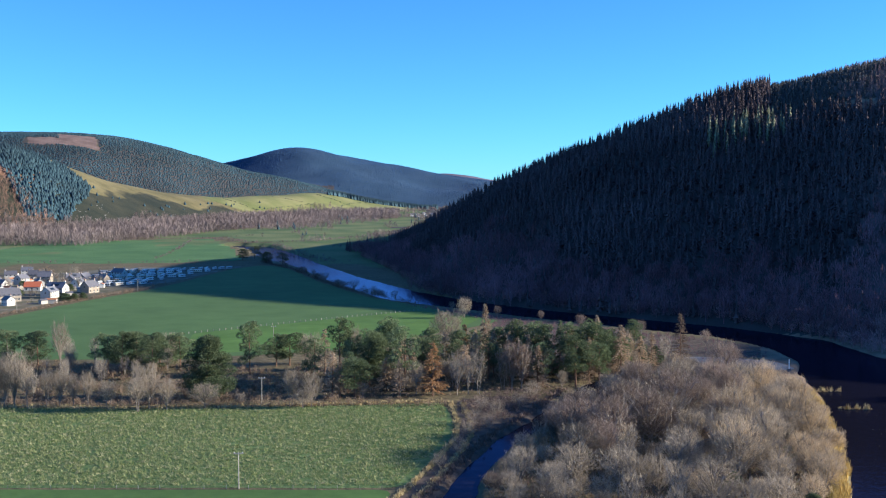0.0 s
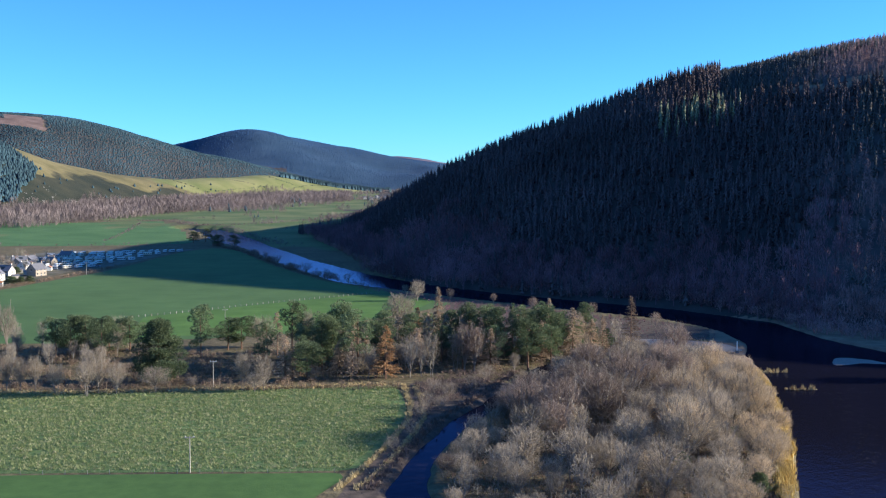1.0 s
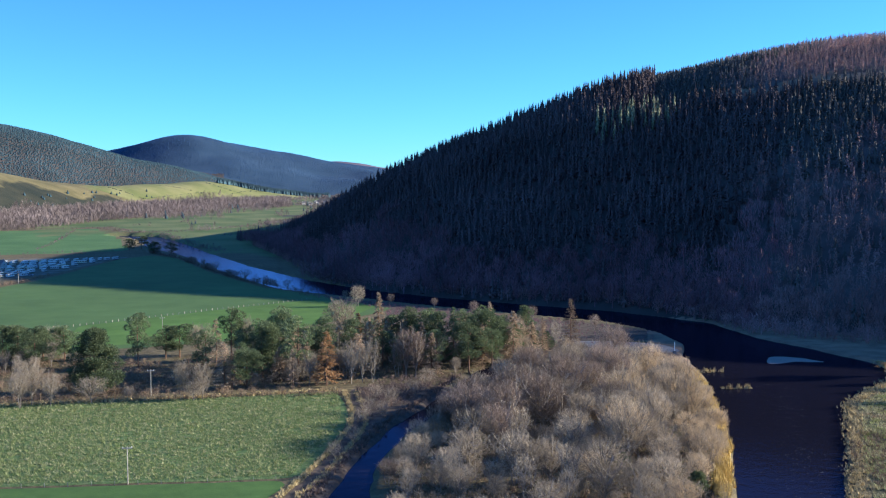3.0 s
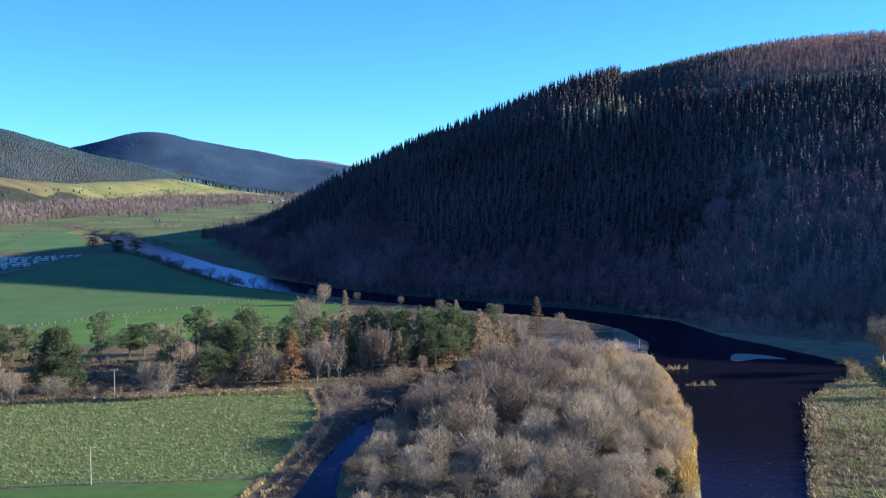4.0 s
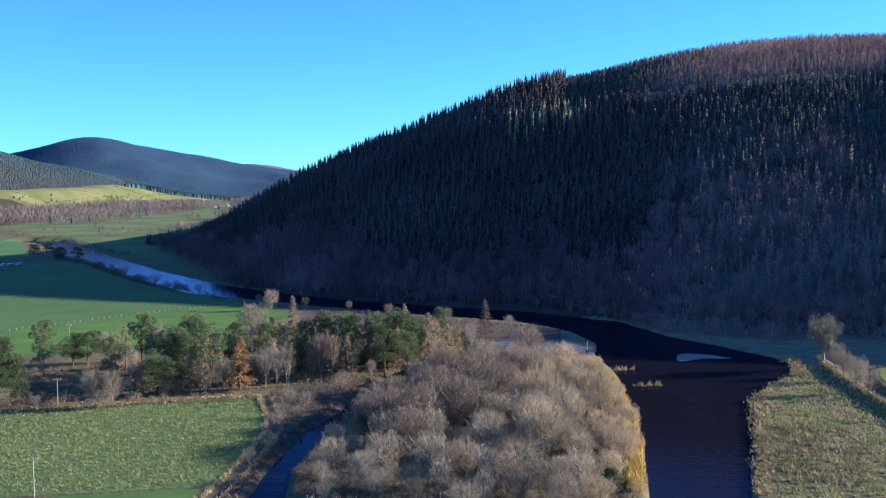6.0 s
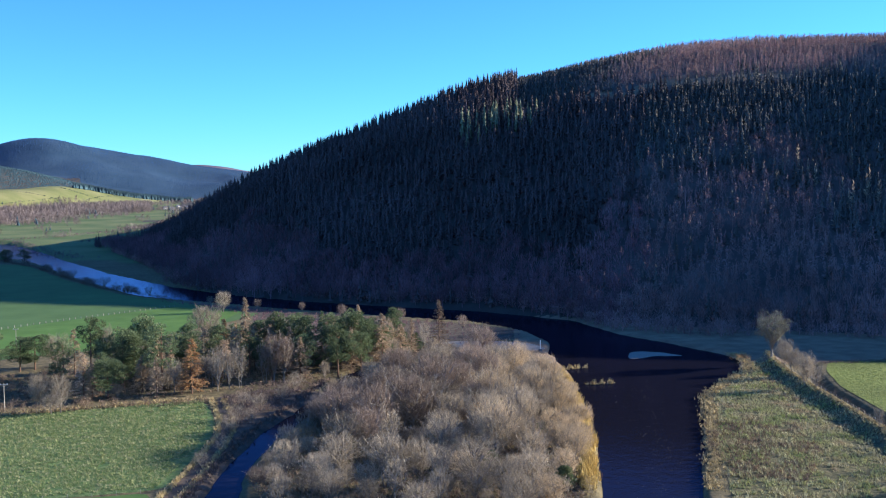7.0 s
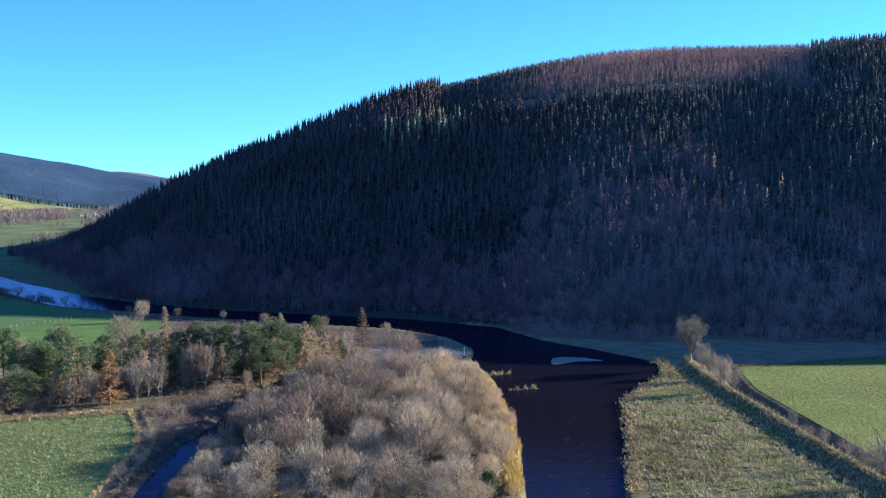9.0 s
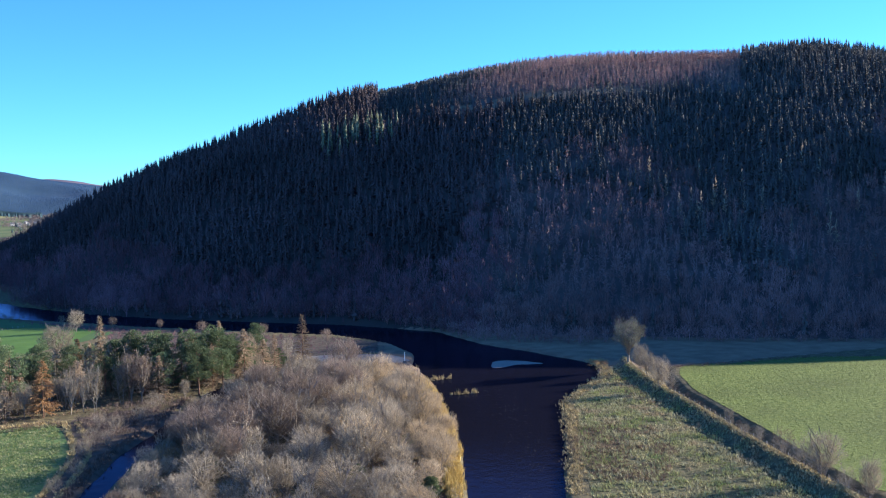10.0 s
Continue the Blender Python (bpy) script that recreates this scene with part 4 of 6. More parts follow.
def bare_tree(seed, width, low, twigs, stems, focus, up, sides=5, thick=0.018, fine=1.0):
    """A leafless tree 10 high and width wide: trunk with limbs, and a crown of fine twigs. low: where the crown starts (0..1);
    focus: the height that the twigs point away from; up: how far they turn upwards."""
    rng = np.random.default_rng(seed)
    H, half = 10.0, width / 2
    V, F, TV, TF = [], [], [], []
    mid, tall = H * (low + 1) / 2, H * (1 - low) / 2
    roots = [np.array((0.0, 0.0, -0.3))] if stems == 1 else [np.array((0.35 * math.cos(k * 2.4), 0.35 * math.sin(k * 2.4), -0.3)) * (0.4 + k / stems) for k in range(stems)]
    tops = []
    for k, root in enumerate(roots):
        lean = np.array((rng.normal() * 0.3, rng.normal() * 0.3, 0)) if stems == 1 else np.array((half * 0.5 * math.cos(k * 2.4), half * 0.5 * math.sin(k * 2.4), 0))
        top_ = root + lean + np.array((0, 0, H * rng.uniform(0.7, 0.9)))
        joint = root * 0.5 + top_ * 0.5 + rng.normal(size=3) * (0.15, 0.15, 0)
        r = thick * H / (1 if stems == 1 else 1.7)
        tube(V, F, [root, joint, top_], [r, r * 0.6, r * 0.12], sides)
        tops.append((root, joint, top_))
    for _ in range(24):
        root, joint, top_ = tops[rng.integers(len(tops))]
        u = rng.uniform(0.15, 0.9) if stems == 1 else rng.uniform(0.25, 0.9)
        p = root + (top_ - root) * u if u > 0.5 else root + (joint - root) * u * 2
        a, v = rng.uniform(0, 6.28), rng.uniform(-0.5, 0.85)
        s = math.sqrt(max(0.0, 1 - v * v)) * rng.uniform(0.6, 0.92)
        q = np.array((half * s * math.cos(a), half * s * math.sin(a), mid + tall * v))
        if q[2] < p[2] + 0.5:
            p = root + (top_ - root) * max(0.12, (q[2] - 1.2) / H)
        bend = (p + q) / 2 + np.array((0, 0, -0.25)) + rng.normal(size=3) * 0.2
        tube(V, F, [p, bend, q], [6.5 * thick, 4.5 * thick, 1.5 * thick], 3)
        for _ in range(2):
            u = rng.uniform(0.4, 1)
            p2 = bend + (q - bend) * u
            way = unit(q - bend + rng.normal(size=3) * 0.7 + (0, 0, 0.6))
            tube(V, F, [p2, p2 + way * rng.uniform(0.7, 1.5)], [0.045, 0.014], 3)
    for _ in range(twigs):
        a, v = rng.uniform(0, 6.28), rng.uniform(-1, 0.97)
        lump = 0.80 + 0.22 * math.sin(3 * a + seed) * math.cos(4.6 * v + seed) + 0.10 * math.sin(5 * a + 7 * v + 2 * seed)
        s = math.sqrt(1 - v * v)
        rad = lump * rng.uniform(0.15, 1.0) ** 0.36
        p = np.array((half * s * math.cos(a) * rad, half * s * math.sin(a) * rad, mid + tall * v * rad))
        way = unit(unit(p - np.array((0, 0, focus * H))) + np.array((0, 0, up)) + rng.normal(size=3) * 0.45)
        twig(TV, TF, p - way * 0.45, way, rng.uniform(0.4, 1.0), rng.uniform(0.014, 0.032) * fine, rng)
    return V, F, TV, TF


def pine_tree(seed, width, low, clumps, flat):
    """A Scots pine 16 high: bare stem, limbs, and cushions of needles."""
    rng = np.random.default_rng(seed)
    H, half = 16.0, width / 2
    V, F, TV, TF = [], [], [], []
    lean = np.array((rng.normal() * 0.5, rng.normal() * 0.5, 0))
    pts = [np.array((0, 0, -0.4)), np.array((0, 0, H * 0.3)) + lean * 0.2, np.array((0, 0, H * 0.65)) + lean * 0.6, np.array((0, 0, H * 0.93)) + lean]
    tube(V, F, pts, [0.30, 0.23, 0.15, 0.05], 6)
    for k in range(clumps):
        v = (k + rng.uniform(0, 1)) / clumps
        z = H * (low + (0.97 - low) * v)
        shape = math.sin(math.pi * min(1.0, 0.25 + 0.68 * v)) ** 0.5 if flat else (1 - v) ** 0.65 + 0.12
        a = rng.uniform(0, 6.28)
        r = half * shape * math.sqrt(rng.uniform(0.03, 0.85))
        c = np.array((r * math.cos(a), r * math.sin(a), z)) + lean * (z / H)
        foot_ = np.array((0, 0, max(H * 0.25, z - 0.35 * r - 0.3))) + lean * (z / H) * 0.8
        tube(V, F, [foot_, (foot_ + c) / 2 + (0, 0, -0.15), c], [0.09, 0.06, 0.03], 3)
        size = rng.uniform(1.1, 2.5) * (half / 5.0) ** 0.5
        for _ in range(int(95 * size ** 2)):
            d = unit(rng.normal(size=3))
            p = c + d * np.array((size, size, size * 0.55)) * rng.uniform(0.6, 1.0)
            way = unit(d + np.array((0, 0, 0.5)) + rng.normal(size=3) * 0.5)
            twig(TV, TF, p, way, rng.uniform(0.3, 0.6), rng.uniform(0.06, 0.12), rng)
    return V, F, TV, TF


def larch_tree(seed, width, whorls, arms, droop, needle):
    """A larch or spruce 16 high: straight stem and whorls of hanging branches."""
    rng = np.random.default_rng(seed)
    H, half = 16.0, width / 2
    V, F, TV, TF = [], [], [], []
    tube(V, F, [np.array((0, 0, -0.4)), np.array((0.1, 0, H * 0.5)), np.array((0, 0.1, H))], [0.22, 0.14, 0.02], 6)
    for k in range(whorls):
        u = 0.10 + 0.88 * (k + 0.5) / whorls
        r0 = half * (1 - u) ** 0.8 * 1.05 + 0.15
        for _ in range(arms):
            a = rng.uniform(0, 6.28)
            r = r0 * rng.uniform(0.7, 1.12)
            z = H * u + rng.normal() * 0.2
            p, q = np.array((0, 0, z)), np.array((r * math.cos(a), r * math.sin(a), z - droop * r))
            tube(V, F, [p, q], [0.05, 0.015], 3)
            for _ in range(max(3, int(needle * (0.4 + r / half)))):
                w = rng.uniform(0.25, 1.1)
                s = p + (q - p) * w
                way = unit(np.array((0.7 * math.cos(a), 0.7 * math.sin(a), rng.uniform(-0.7, 0.45))) + rng.normal(size=3) * 0.45)
                twig(TV, TF, s, way, rng.uniform(0.35, 0.75), rng.uniform(0.04, 0.09), rng)
    return V, F, TV, TF


FOREST = {}
KINDS = {  # maker, its settings for each variant, natural height and width, bark, crown, name, label, category
    "grey": (bare_tree, [dict(width=7.5, low=0.22, twigs=2500, stems=1, focus=0.35, up=0.05), dict(width=8.5, low=0.15, twigs=2700, stems=1, focus=0.35, up=0.05), dict(width=7, low=0.25, twigs=2300, stems=2, focus=0.3, up=0.12)],
             10, 7.7, M_BARK, M_TWIG, "bare_tree", "leafless grey-brown tree with a rounded twiggy crown", "tree"),
    "plum": (bare_tree, [dict(width=7, low=0.2, twigs=3300, stems=1, focus=0.35, up=0.05), dict(width=6.2, low=0.2, twigs=3100, stems=2, focus=0.3, up=0.1)],
             10, 6.6, M_BARK, M_PURPLE, "alder_tree", "leafless plum-brown alder on the river island", "tree"),
    "birch": (bare_tree, [dict(width=5.0, low=0.22, twigs=800, stems=1, focus=0.4, up=0.12, thick=0.012), dict(width=4.6, low=0.28, twigs=700, stems=1, focus=0.4, up=0.15, thick=0.012), dict(width=5.4, low=0.15, twigs=850, stems=2, focus=0.4, up=0.12, thick=0.012)],
              10, 5.0, M_PALEBARK, M_TWIG, "birch_tree", "slender bare birch with a pale trunk", "tree"),
    "garden": (bare_tree, [dict(width=8, low=0.15, twigs=420, stems=1, focus=0.35, up=0.05, fine=2.4), dict(width=6, low=0.2, twigs=360, stems=2, focus=0.3, up=0.2, fine=2.4)],
               10, 7, M_BARK, M_TWIG, "bare_tree", "leafless grey-brown tree in a village garden", "tree"),
    "willow": (bare_tree, [dict(width=8, low=0.05, twigs=4400, stems=5, focus=0.2, up=0.25), dict(width=7, low=0.05, twigs=4000, stems=4, focus=0.1, up=0.3), dict(width=9, low=0.04, twigs=4800, stems=6, focus=0.2, up=0.2)],
               10, 8, M_BARK, M_WILLOW, "willow_tree", "bushy bare willow with tan upright twigs", "tree"),
    "shrub": (bare_tree, [dict(width=10, low=0.0, twigs=1500, stems=5, focus=-0.1, up=0.5), dict(width=12, low=0.0, twigs=1700, stems=6, focus=0.0, up=0.3)],
              10, 11, M_BARK, M_TWIG, "bare_shrub", "leafless grey-brown shrub with many stems", "shrub"),
    "ash": (bare_tree, [dict(width=8, low=0.26, twigs=4200, stems=1, focus=0.62, up=0.0, thick=0.03)], 10, 8, M_BARK, M_IVY, "ash_tree", "rounded dark ash tree hung with ivy beside a flood bank", "tree"),
    "pine": (pine_tree, [dict(width=10, low=0.22, clumps=26, flat=True), dict(width=9, low=0.26, clumps=23, flat=True), dict(width=8, low=0.38, clumps=18, flat=True), dict(width=11, low=0.30, clumps=28, flat=True)],
             16, 9.5, M_PINEBARK, M_PINE, "scots_pine", "dark green pine with bare trunk and cushioned crown", "tree"),
    "fullpine": (pine_tree, [dict(width=13, low=0.1, clumps=62, flat=False)], 16, 13, M_PINEBARK, M_PINE, "scots_pine", "broad dark green pine clothed to the ground", "tree"),
    "larch": (larch_tree, [dict(width=8, whorls=22, arms=7, droop=0.25, needle=42), dict(width=7, whorls=18, arms=6, droop=0.1, needle=36)],
              16, 7, M_PINEBARK, M_LARCH, "larch_tree", "tan autumn larch with drooping branches", "tree"),
    "orange": (larch_tree, [dict(width=8, whorls=20, arms=8, droop=0.12, needle=54)], 16, 8, M_PINEBARK, M_ORANGE, "larch_tree", "bright orange autumn larch among dark pines", "tree"),
    "spruce": (larch_tree, [dict(width=7, whorls=22, arms=8, droop=0.2, needle=34)], 16, 7, M_PINEBARK, M_PINE, "spruce_tree", "narrow dark green spruce", "tree"),
}
PLANT = random.Random(8)


def plant(kind, x, y, height, width=None, group="", label="", sink=0.0, crown=None):
    """A tree of that kind on the ground at x, y; the first of a variant is built, the others are copies."""
    maker, variants, h0, w0, bark, leaf, name, text, category = KINDS[kind]
    k = PLANT.randrange(len(variants))
    width = width or w0 * height / h0
    z = float(lie(np.array([float(x)]), np.array([float(y)]))[0]) if x > 140 else 0.0
    m = Matrix.LocRotScale((x, y, z - sink), Euler((0, 0, PLANT.uniform(0, 6.28))), (width / w0, width / w0, height / h0))
    key = (kind, k, crown.name if crown else "")
    if key not in FOREST:
        V, F, TV, TF = maker(seed=100 + 10 * k + len(kind), **variants[k])
        tree = thing(name, text, category)
        part("trunk", mesh_of(name + "_trunk", V, F, bark), tree)
        part("crown", mesh_of(name + "_crown", TV, np.array(TF), crown or leaf), tree)
        tree.matrix_basis = m
        FOREST[key] = tree
    else:
        tree = copy_thing(FOREST[key], m)
        tree.scale = m.to_scale()
    tagged(tree, label or text, category, group)
    return tree


def brushwood(name, spots, mat, label, seed):
    """Low scrub that nobody could count, as one mesh. spots: x, y, height, width."""
    p = np.array(spots, float)
    rng = np.random.default_rng(seed)
    places = np.stack([p[:, 0], p[:, 1], lie(p[:, 0], p[:, 1]) - 0.05, p[:, 2], p[:, 3], rng.uniform(0, 6.28, len(p))], 1)
    V, T = soup(BUSHES, places, seed)
    return tagged(new(name, mesh_of(name, V, T, mat)), label, "brushwood", kind="stuff")


PINES = [(-127.3, 393, 15.5, 11), (-121, 390, 16.3, 10), (-117, 395, 15.6, 13), (-109, 388, 16.2, 10), (-171, 406, 15.3, 12), (-160, 409, 14.1, 12), (-102, 402, 14.3, 11), (-73, 390.6, 20.1, 10),
         (-66, 409, 13, 10), (-61, 411, 13.1, 12), (-38.8, 387, 22, 11.6), (-27.6, 371, 19.8, 12), (-19.5, 381, 23, 12.4), (-13.4, 360, 22, 13.7), (-22.4, 367, 17, 9), (-8.2, 385, 14.8, 8.4),
         (5.9, 383, 17.9, 9.3), (20.6, 393, 17.7, 10.7), (25.7, 387, 21.6, 8.4), (30.8, 387, 20, 11.6), (37.2, 383, 20, 9.4), (49.2, 391, 19.7, 9.6), (54.6, 383, 21.8, 13.6), (62, 391, 17, 9.6)]
for p in PINES:
    plant("pine", *p, group="pines of the shelter belt")
plant("fullpine", -79, 345, 20.3, 18)
plant("fullpine", 34.8, 409, 10.5, 11)
plant("fullpine", -112, 410, 12, 13)
for p in [(42.8, 381, 22, 7.5), (85, 416, 7.5, 11), (79, 411, 7.4, 9)]:
    plant("spruce", *p)
for p in [(-37, 346, 15.4, 8.5), (-19.8, 358, 11.8, 6.8), (16.2, 402, 26, 7.4), (60.8, 411, 20.5, 7.2), (65.6, 383, 20, 10), (61.3, 393, 16, 7.3), (25.4, 385.6, 19, 7.5), (48.8, 395.6, 17.3, 7.3), (18.5, 385.6, 17.5, 7), (31, 379, 17, 7), (36, 393, 18.5, 7), (45, 385, 17.5, 7.4), (53, 377, 16, 7), (57, 399, 18, 7.5), (12, 393, 17.5, 7)]:
    plant("larch", *p, group="larches of the shelter belt")
plant("orange", -3.6, 348, 18.5, 10.4)
plant("orange", 7.9, 402, 18, 7.8)
FRONT_BARE = [(-143.5, 329, 17.5, 10), (-139.6, 329, 15.7, 7.7), (-136.5, 329, 20, 11), (-131.7, 327.5, 15.5, 7.6), (-125.4, 327.5, 13.7, 6.6), (-122, 329, 14, 6.7), (-117.6, 329, 12, 5.7), (-113, 329, 12.7, 6),
              (-105, 324, 10.7, 7.7), (-95, 322, 11.9, 9.5), (-93, 326.6, 15.3, 9), (-87, 325, 10.9, 8.4), (-75.5, 327.5, 9, 10.9), (-65, 331, 4.6, 5.5), (-48.4, 329, 13.8, 8), (-42, 329, 12.7, 8),
              (-44.5, 327.5, 7, 7), (-27, 346, 5.3, 5), (-11.5, 356, 5.9, 5.8), (41, 358, 7.9, 5)]
for p in FRONT_BARE:
    plant("grey", *p, group="bare trees along the field edge")
for p in [(4.6, 350, 17, 6.8), (8.5, 352, 15, 6), (11.9, 352, 17, 6.9), (20.9, 360.5, 15, 7), (-1.6, 360.5, 12, 7), (77, 409, 12, 7.7), (81, 414, 13, 5), (-135, 401, 15, 5)]:
    plant("birch", *p, group="birches of the shelter belt")
for p in [(23.8, 360.5, 18.6, 9.8), (27.2, 360.5, 17.4, 9.4)]:
    plant("plum", *p)
for p in [(71, 403.5, 16.8, 9.8), (1.6, 483, 16, 17), (-54, 416, 14, 11.4), (-110, 416, 14.3, 8)]:
    plant("willow", *p, crown=M_TWIG if p[0] < 50 else None)
for p in [(-150, 406, 20, 9), (11.5, 574, 13, 10), (-34, 402, 18.7, 7), ]:
    plant("grey", *p)
plant("larch", 98.6, 432, 18.9, 8.6, crown=M_BRUSH, label="half-bare russet larch on the island's head")

# the wooded island between the two arms of the river
ISLAND = [(9, 205), (12, 240), (22, 272), (33, 302), (45, 328), (58, 354), (74, 382), (92, 398), (110, 388), (120, 362), (118, 329), (109, 293), (97, 253), (82, 213), (72, 190), (30, 190)]
SHORE = [(131, 390), (119, 329), (109, 293), (97, 253), (82, 213), (72, 190)]
GLADE = [(30, 250), (47, 243), (46, 226), (31, 232)]   # brown bracken without trees
ISLAND_TREES = [  # the trees that stand out: kind, crown, x, y, height, width
    ("grey", None, 17.9, 238.4, 10.3, 10.5), ("shrub", M_RUSSET, 24.5, 266.8, 6.8, 5.9), ("plum", None, 11.0, 230.7, 6.3, 6.3), ("birch", None, 25.7, 229.3, 9.7, 4.0),
    ("plum", None, 38.7, 254.1, 13.8, 12.5), ("birch", None, 30.0, 252.9, 8.1, 4.5), ("plum", None, 54.0, 277.1, 18.0, 12.9), ("birch", None, 62.9, 266.9, 14.0, 9.0),
    ("plum", None, 46.0, 291.0, 15.0, 12.2), ("birch", None, 83.5, 278.3, 15.6, 9.3), ("willow", None, 86.7, 381.7, 10.8, 14.8), ("willow", M_RUSSET, 82.6, 336.7, 9.1, 9.6),
    ("willow", None, 99.4, 283.5, 16.0, 11.8), ("willow", None, 97.9, 299.6, 12.7, 9.1), ("willow", None, 57.4, 228.0, 7.9, 9.2), ("grey", None, 68.5, 224.3, 6.8, 8.2),
    ("willow", None, 87.2, 235.9, 9.9, 9.9), ("plum", None, 42.1, 272.9, 12.0, 11.2), ("plum", None, 61.5, 333.0, 16.0, 11.8), ("willow", M_RUSSET, 71.8, 273.9, 9.1, 8.2),
    ("willow", None, 78.2, 243.1, 8.9, 8.9), ("birch", None, 50.3, 246.5, 7.5, 4.8), ("grey", None, 59.6, 248.3, 8.8, 7.4), ("plum", None, 66.0, 305.0, 15.5, 12.0),
    ("birch", None, 74.0, 318.0, 14.5, 7.5), ("willow", None, 110.0, 322.0, 12.5, 10.0), ("willow", None, 104.0, 345.0, 11.0, 11.0)]
for kind, crown, x, y, tall, wide in ISLAND_TREES:
    plant(kind, x, y, tall, wide, group="island trees", crown=crown, label="russet-twigged bush on the river island" if crown else "")
for x, y, h in ((66.2, 235.0, 4.3), (77.7, 217.5, 4.4), (36.0, 262.0, 3.5), (88.0, 262.0, 3.8)):
    plant("fullpine", x, y, h, h * 1.15, group="island evergreens", label="dark green evergreen bush on the island")
ix, iy, irng = scatter(6, 134, 188, 402, 8.3, 77)
keep = inside(ISLAND, ix, iy) & ~inside(GLADE, ix, iy)
stand = fbm(ix, iy, 34, 71)
for x, y, s_ in zip(ix[keep], iy[keep], stand[keep]):
    if min(math.hypot(x - q[2], y - q[3]) - 0.30 * q[5] for q in ISLAND_TREES) < 1.6:
        continue
    # the shore side is willow, the heart alder and birch
    shore = float(edge_distance(SHORE, np.array([x]), np.array([y]), False)[0])
    rim_ = float(edge_distance(ISLAND, np.array([x]), np.array([y]))[0])
    pick = 0.6 * PLANT.random() + 0.8 * (s_ - 0.25)
    tall = (8.5 + 0.16 * min(rim_, 30) - (1.5 if y < 225 else 0) - (3.5 if y > 368 else 0)) * PLANT.choice([0.5, 0.75, 0.95, 1.05, 1.15, 1.35])
    if shore < 9:
        plant("willow", x, y, tall * 0.85, tall * 0.95 * PLANT.uniform(0.8, 1.15), group="island trees")
    elif shore < 26 and pick < 0.55:
        plant("willow", x, y, tall, tall * 0.9, group="island trees", crown=M_TWIG if PLANT.random() < 0.4 else None)
    elif pick < 0.42 and y > 262:
        plant("plum", x, y, tall * 1.15, tall * 1.0, group="island trees")
    elif 0.42 < pick < 0.52:
        plant("birch", x, y, tall * 1.0, tall * 0.6, group="island trees")
    else:
        plant("grey", x, y, tall * 0.9, tall * 0.92, group="island trees")
for k in range(34):   # low golden willow scrub right at the water
    u = (k + PLANT.uniform(0, 1)) / 34
    x, y = float(np.interp(u, [0, 0.3, 0.55, 0.8, 1], [80, 97, 109, 119, 124])), float(np.interp(u, [0, 0.3, 0.55, 0.8, 1], [205, 250, 291, 329, 352]))
    h = PLANT.uniform(2.2, 4.8)
    plant("shrub", x + PLANT.uniform(-1.5, 0.6), y, h, h * 1.1, group="golden scrub on the island shore", crown=M_GOLD, label="low golden willow scrub at the water's edge")

fx, fy, frng = scatter(8, 125, 190, 398, 4.4, 83)
keep = inside(ISLAND, fx, fy) & ~inside(GLADE, fx, fy) & (frng.uniform(0, 1, len(fx)) < 0.75)
brushwood("island_understorey", [(x, y, h, h * 1.3) for x, y, h in [(x, y, PLANT.uniform(1.2, 4.0)) for x, y in zip(fx[keep], fy[keep])]], M_TWIG, "bare grey undergrowth between the island's trees", 411)

# along the flood bank
DITCH = [(206.5, 348, 18.6, 15.5), (202.6, 333, 10.9, 7.2), (198, 319.6, 9.7, 9), (190, 299.7, 11.5, 8.8), (189.5, 293, 8.8, 6.8), (174.6, 240.6, 6.3, 4.2), (171, 229, 4.6, 4), (170.8, 222.4, 5, 4.6),
         (167.5, 208.7, 8, 7), (165.3, 200.4, 6.8, 5.6), (163.6, 190.4, 11.8, 10.3), (167.6, 179.6, 10, 7.2), (163.5, 182.4, 7.6, 5.3)]
for k, p in enumerate(DITCH):
    kind = "ash" if k == 0 else "willow" if p[2] > 9 else "shrub"
    plant(kind, *p, group="bare trees on the flood bank", crown=None if k == 0 else M_BRUSH if k == 8 else M_TWIG, label="" if k == 0 else "leafless grey-brown tree on a grassy flood bank")

# filling of the shelter belt: younger trees between the tall ones, brushwood below
BELT = [(-185, 332), (-100, 332), (-40, 340), (0, 348), (40, 360), (78, 392), (96, 425), (60, 425), (20, 412), (-40, 405), (-70, 398), (-120, 412), (-185, 420)]
under = []
bx, by, brng = scatter(-185, 96, 332, 425, 7.4, 78)
keep = inside(BELT, bx, by)
for x, y in zip(bx[keep], by[keep]):
    clear_here = -105 < x < -20 and y < 400
    pick = PLANT.random()
    if x < -45 and PLANT.random() < 0.6:
        pick = 0.9
    if x > -45 and pick < 0.13:
        plant("pine", x, y, PLANT.uniform(13, 19), PLANT.uniform(8, 11), group="pines of the shelter belt")
    elif x > -45 and pick < 0.36:
        plant("larch", x, y, PLANT.uniform(11, 19), PLANT.uniform(5.5, 8), group="larches of the shelter belt")
    elif pick < 0.5 and not clear_here:
        plant("birch", x, y, PLANT.uniform(8, 14), group="birches of the shelter belt")
    elif pick < 0.62 and not clear_here:
        plant("grey", x, y, PLANT.uniform(7, 12), group="bare trees of the shelter belt")
    elif pick < 0.95:
        under += [(x + PLANT.uniform(-4, 4), y + PLANT.uniform(-4, 4), PLANT.uniform(1, 3.5), PLANT.uniform(2.5, 5)) for _ in range(4)]
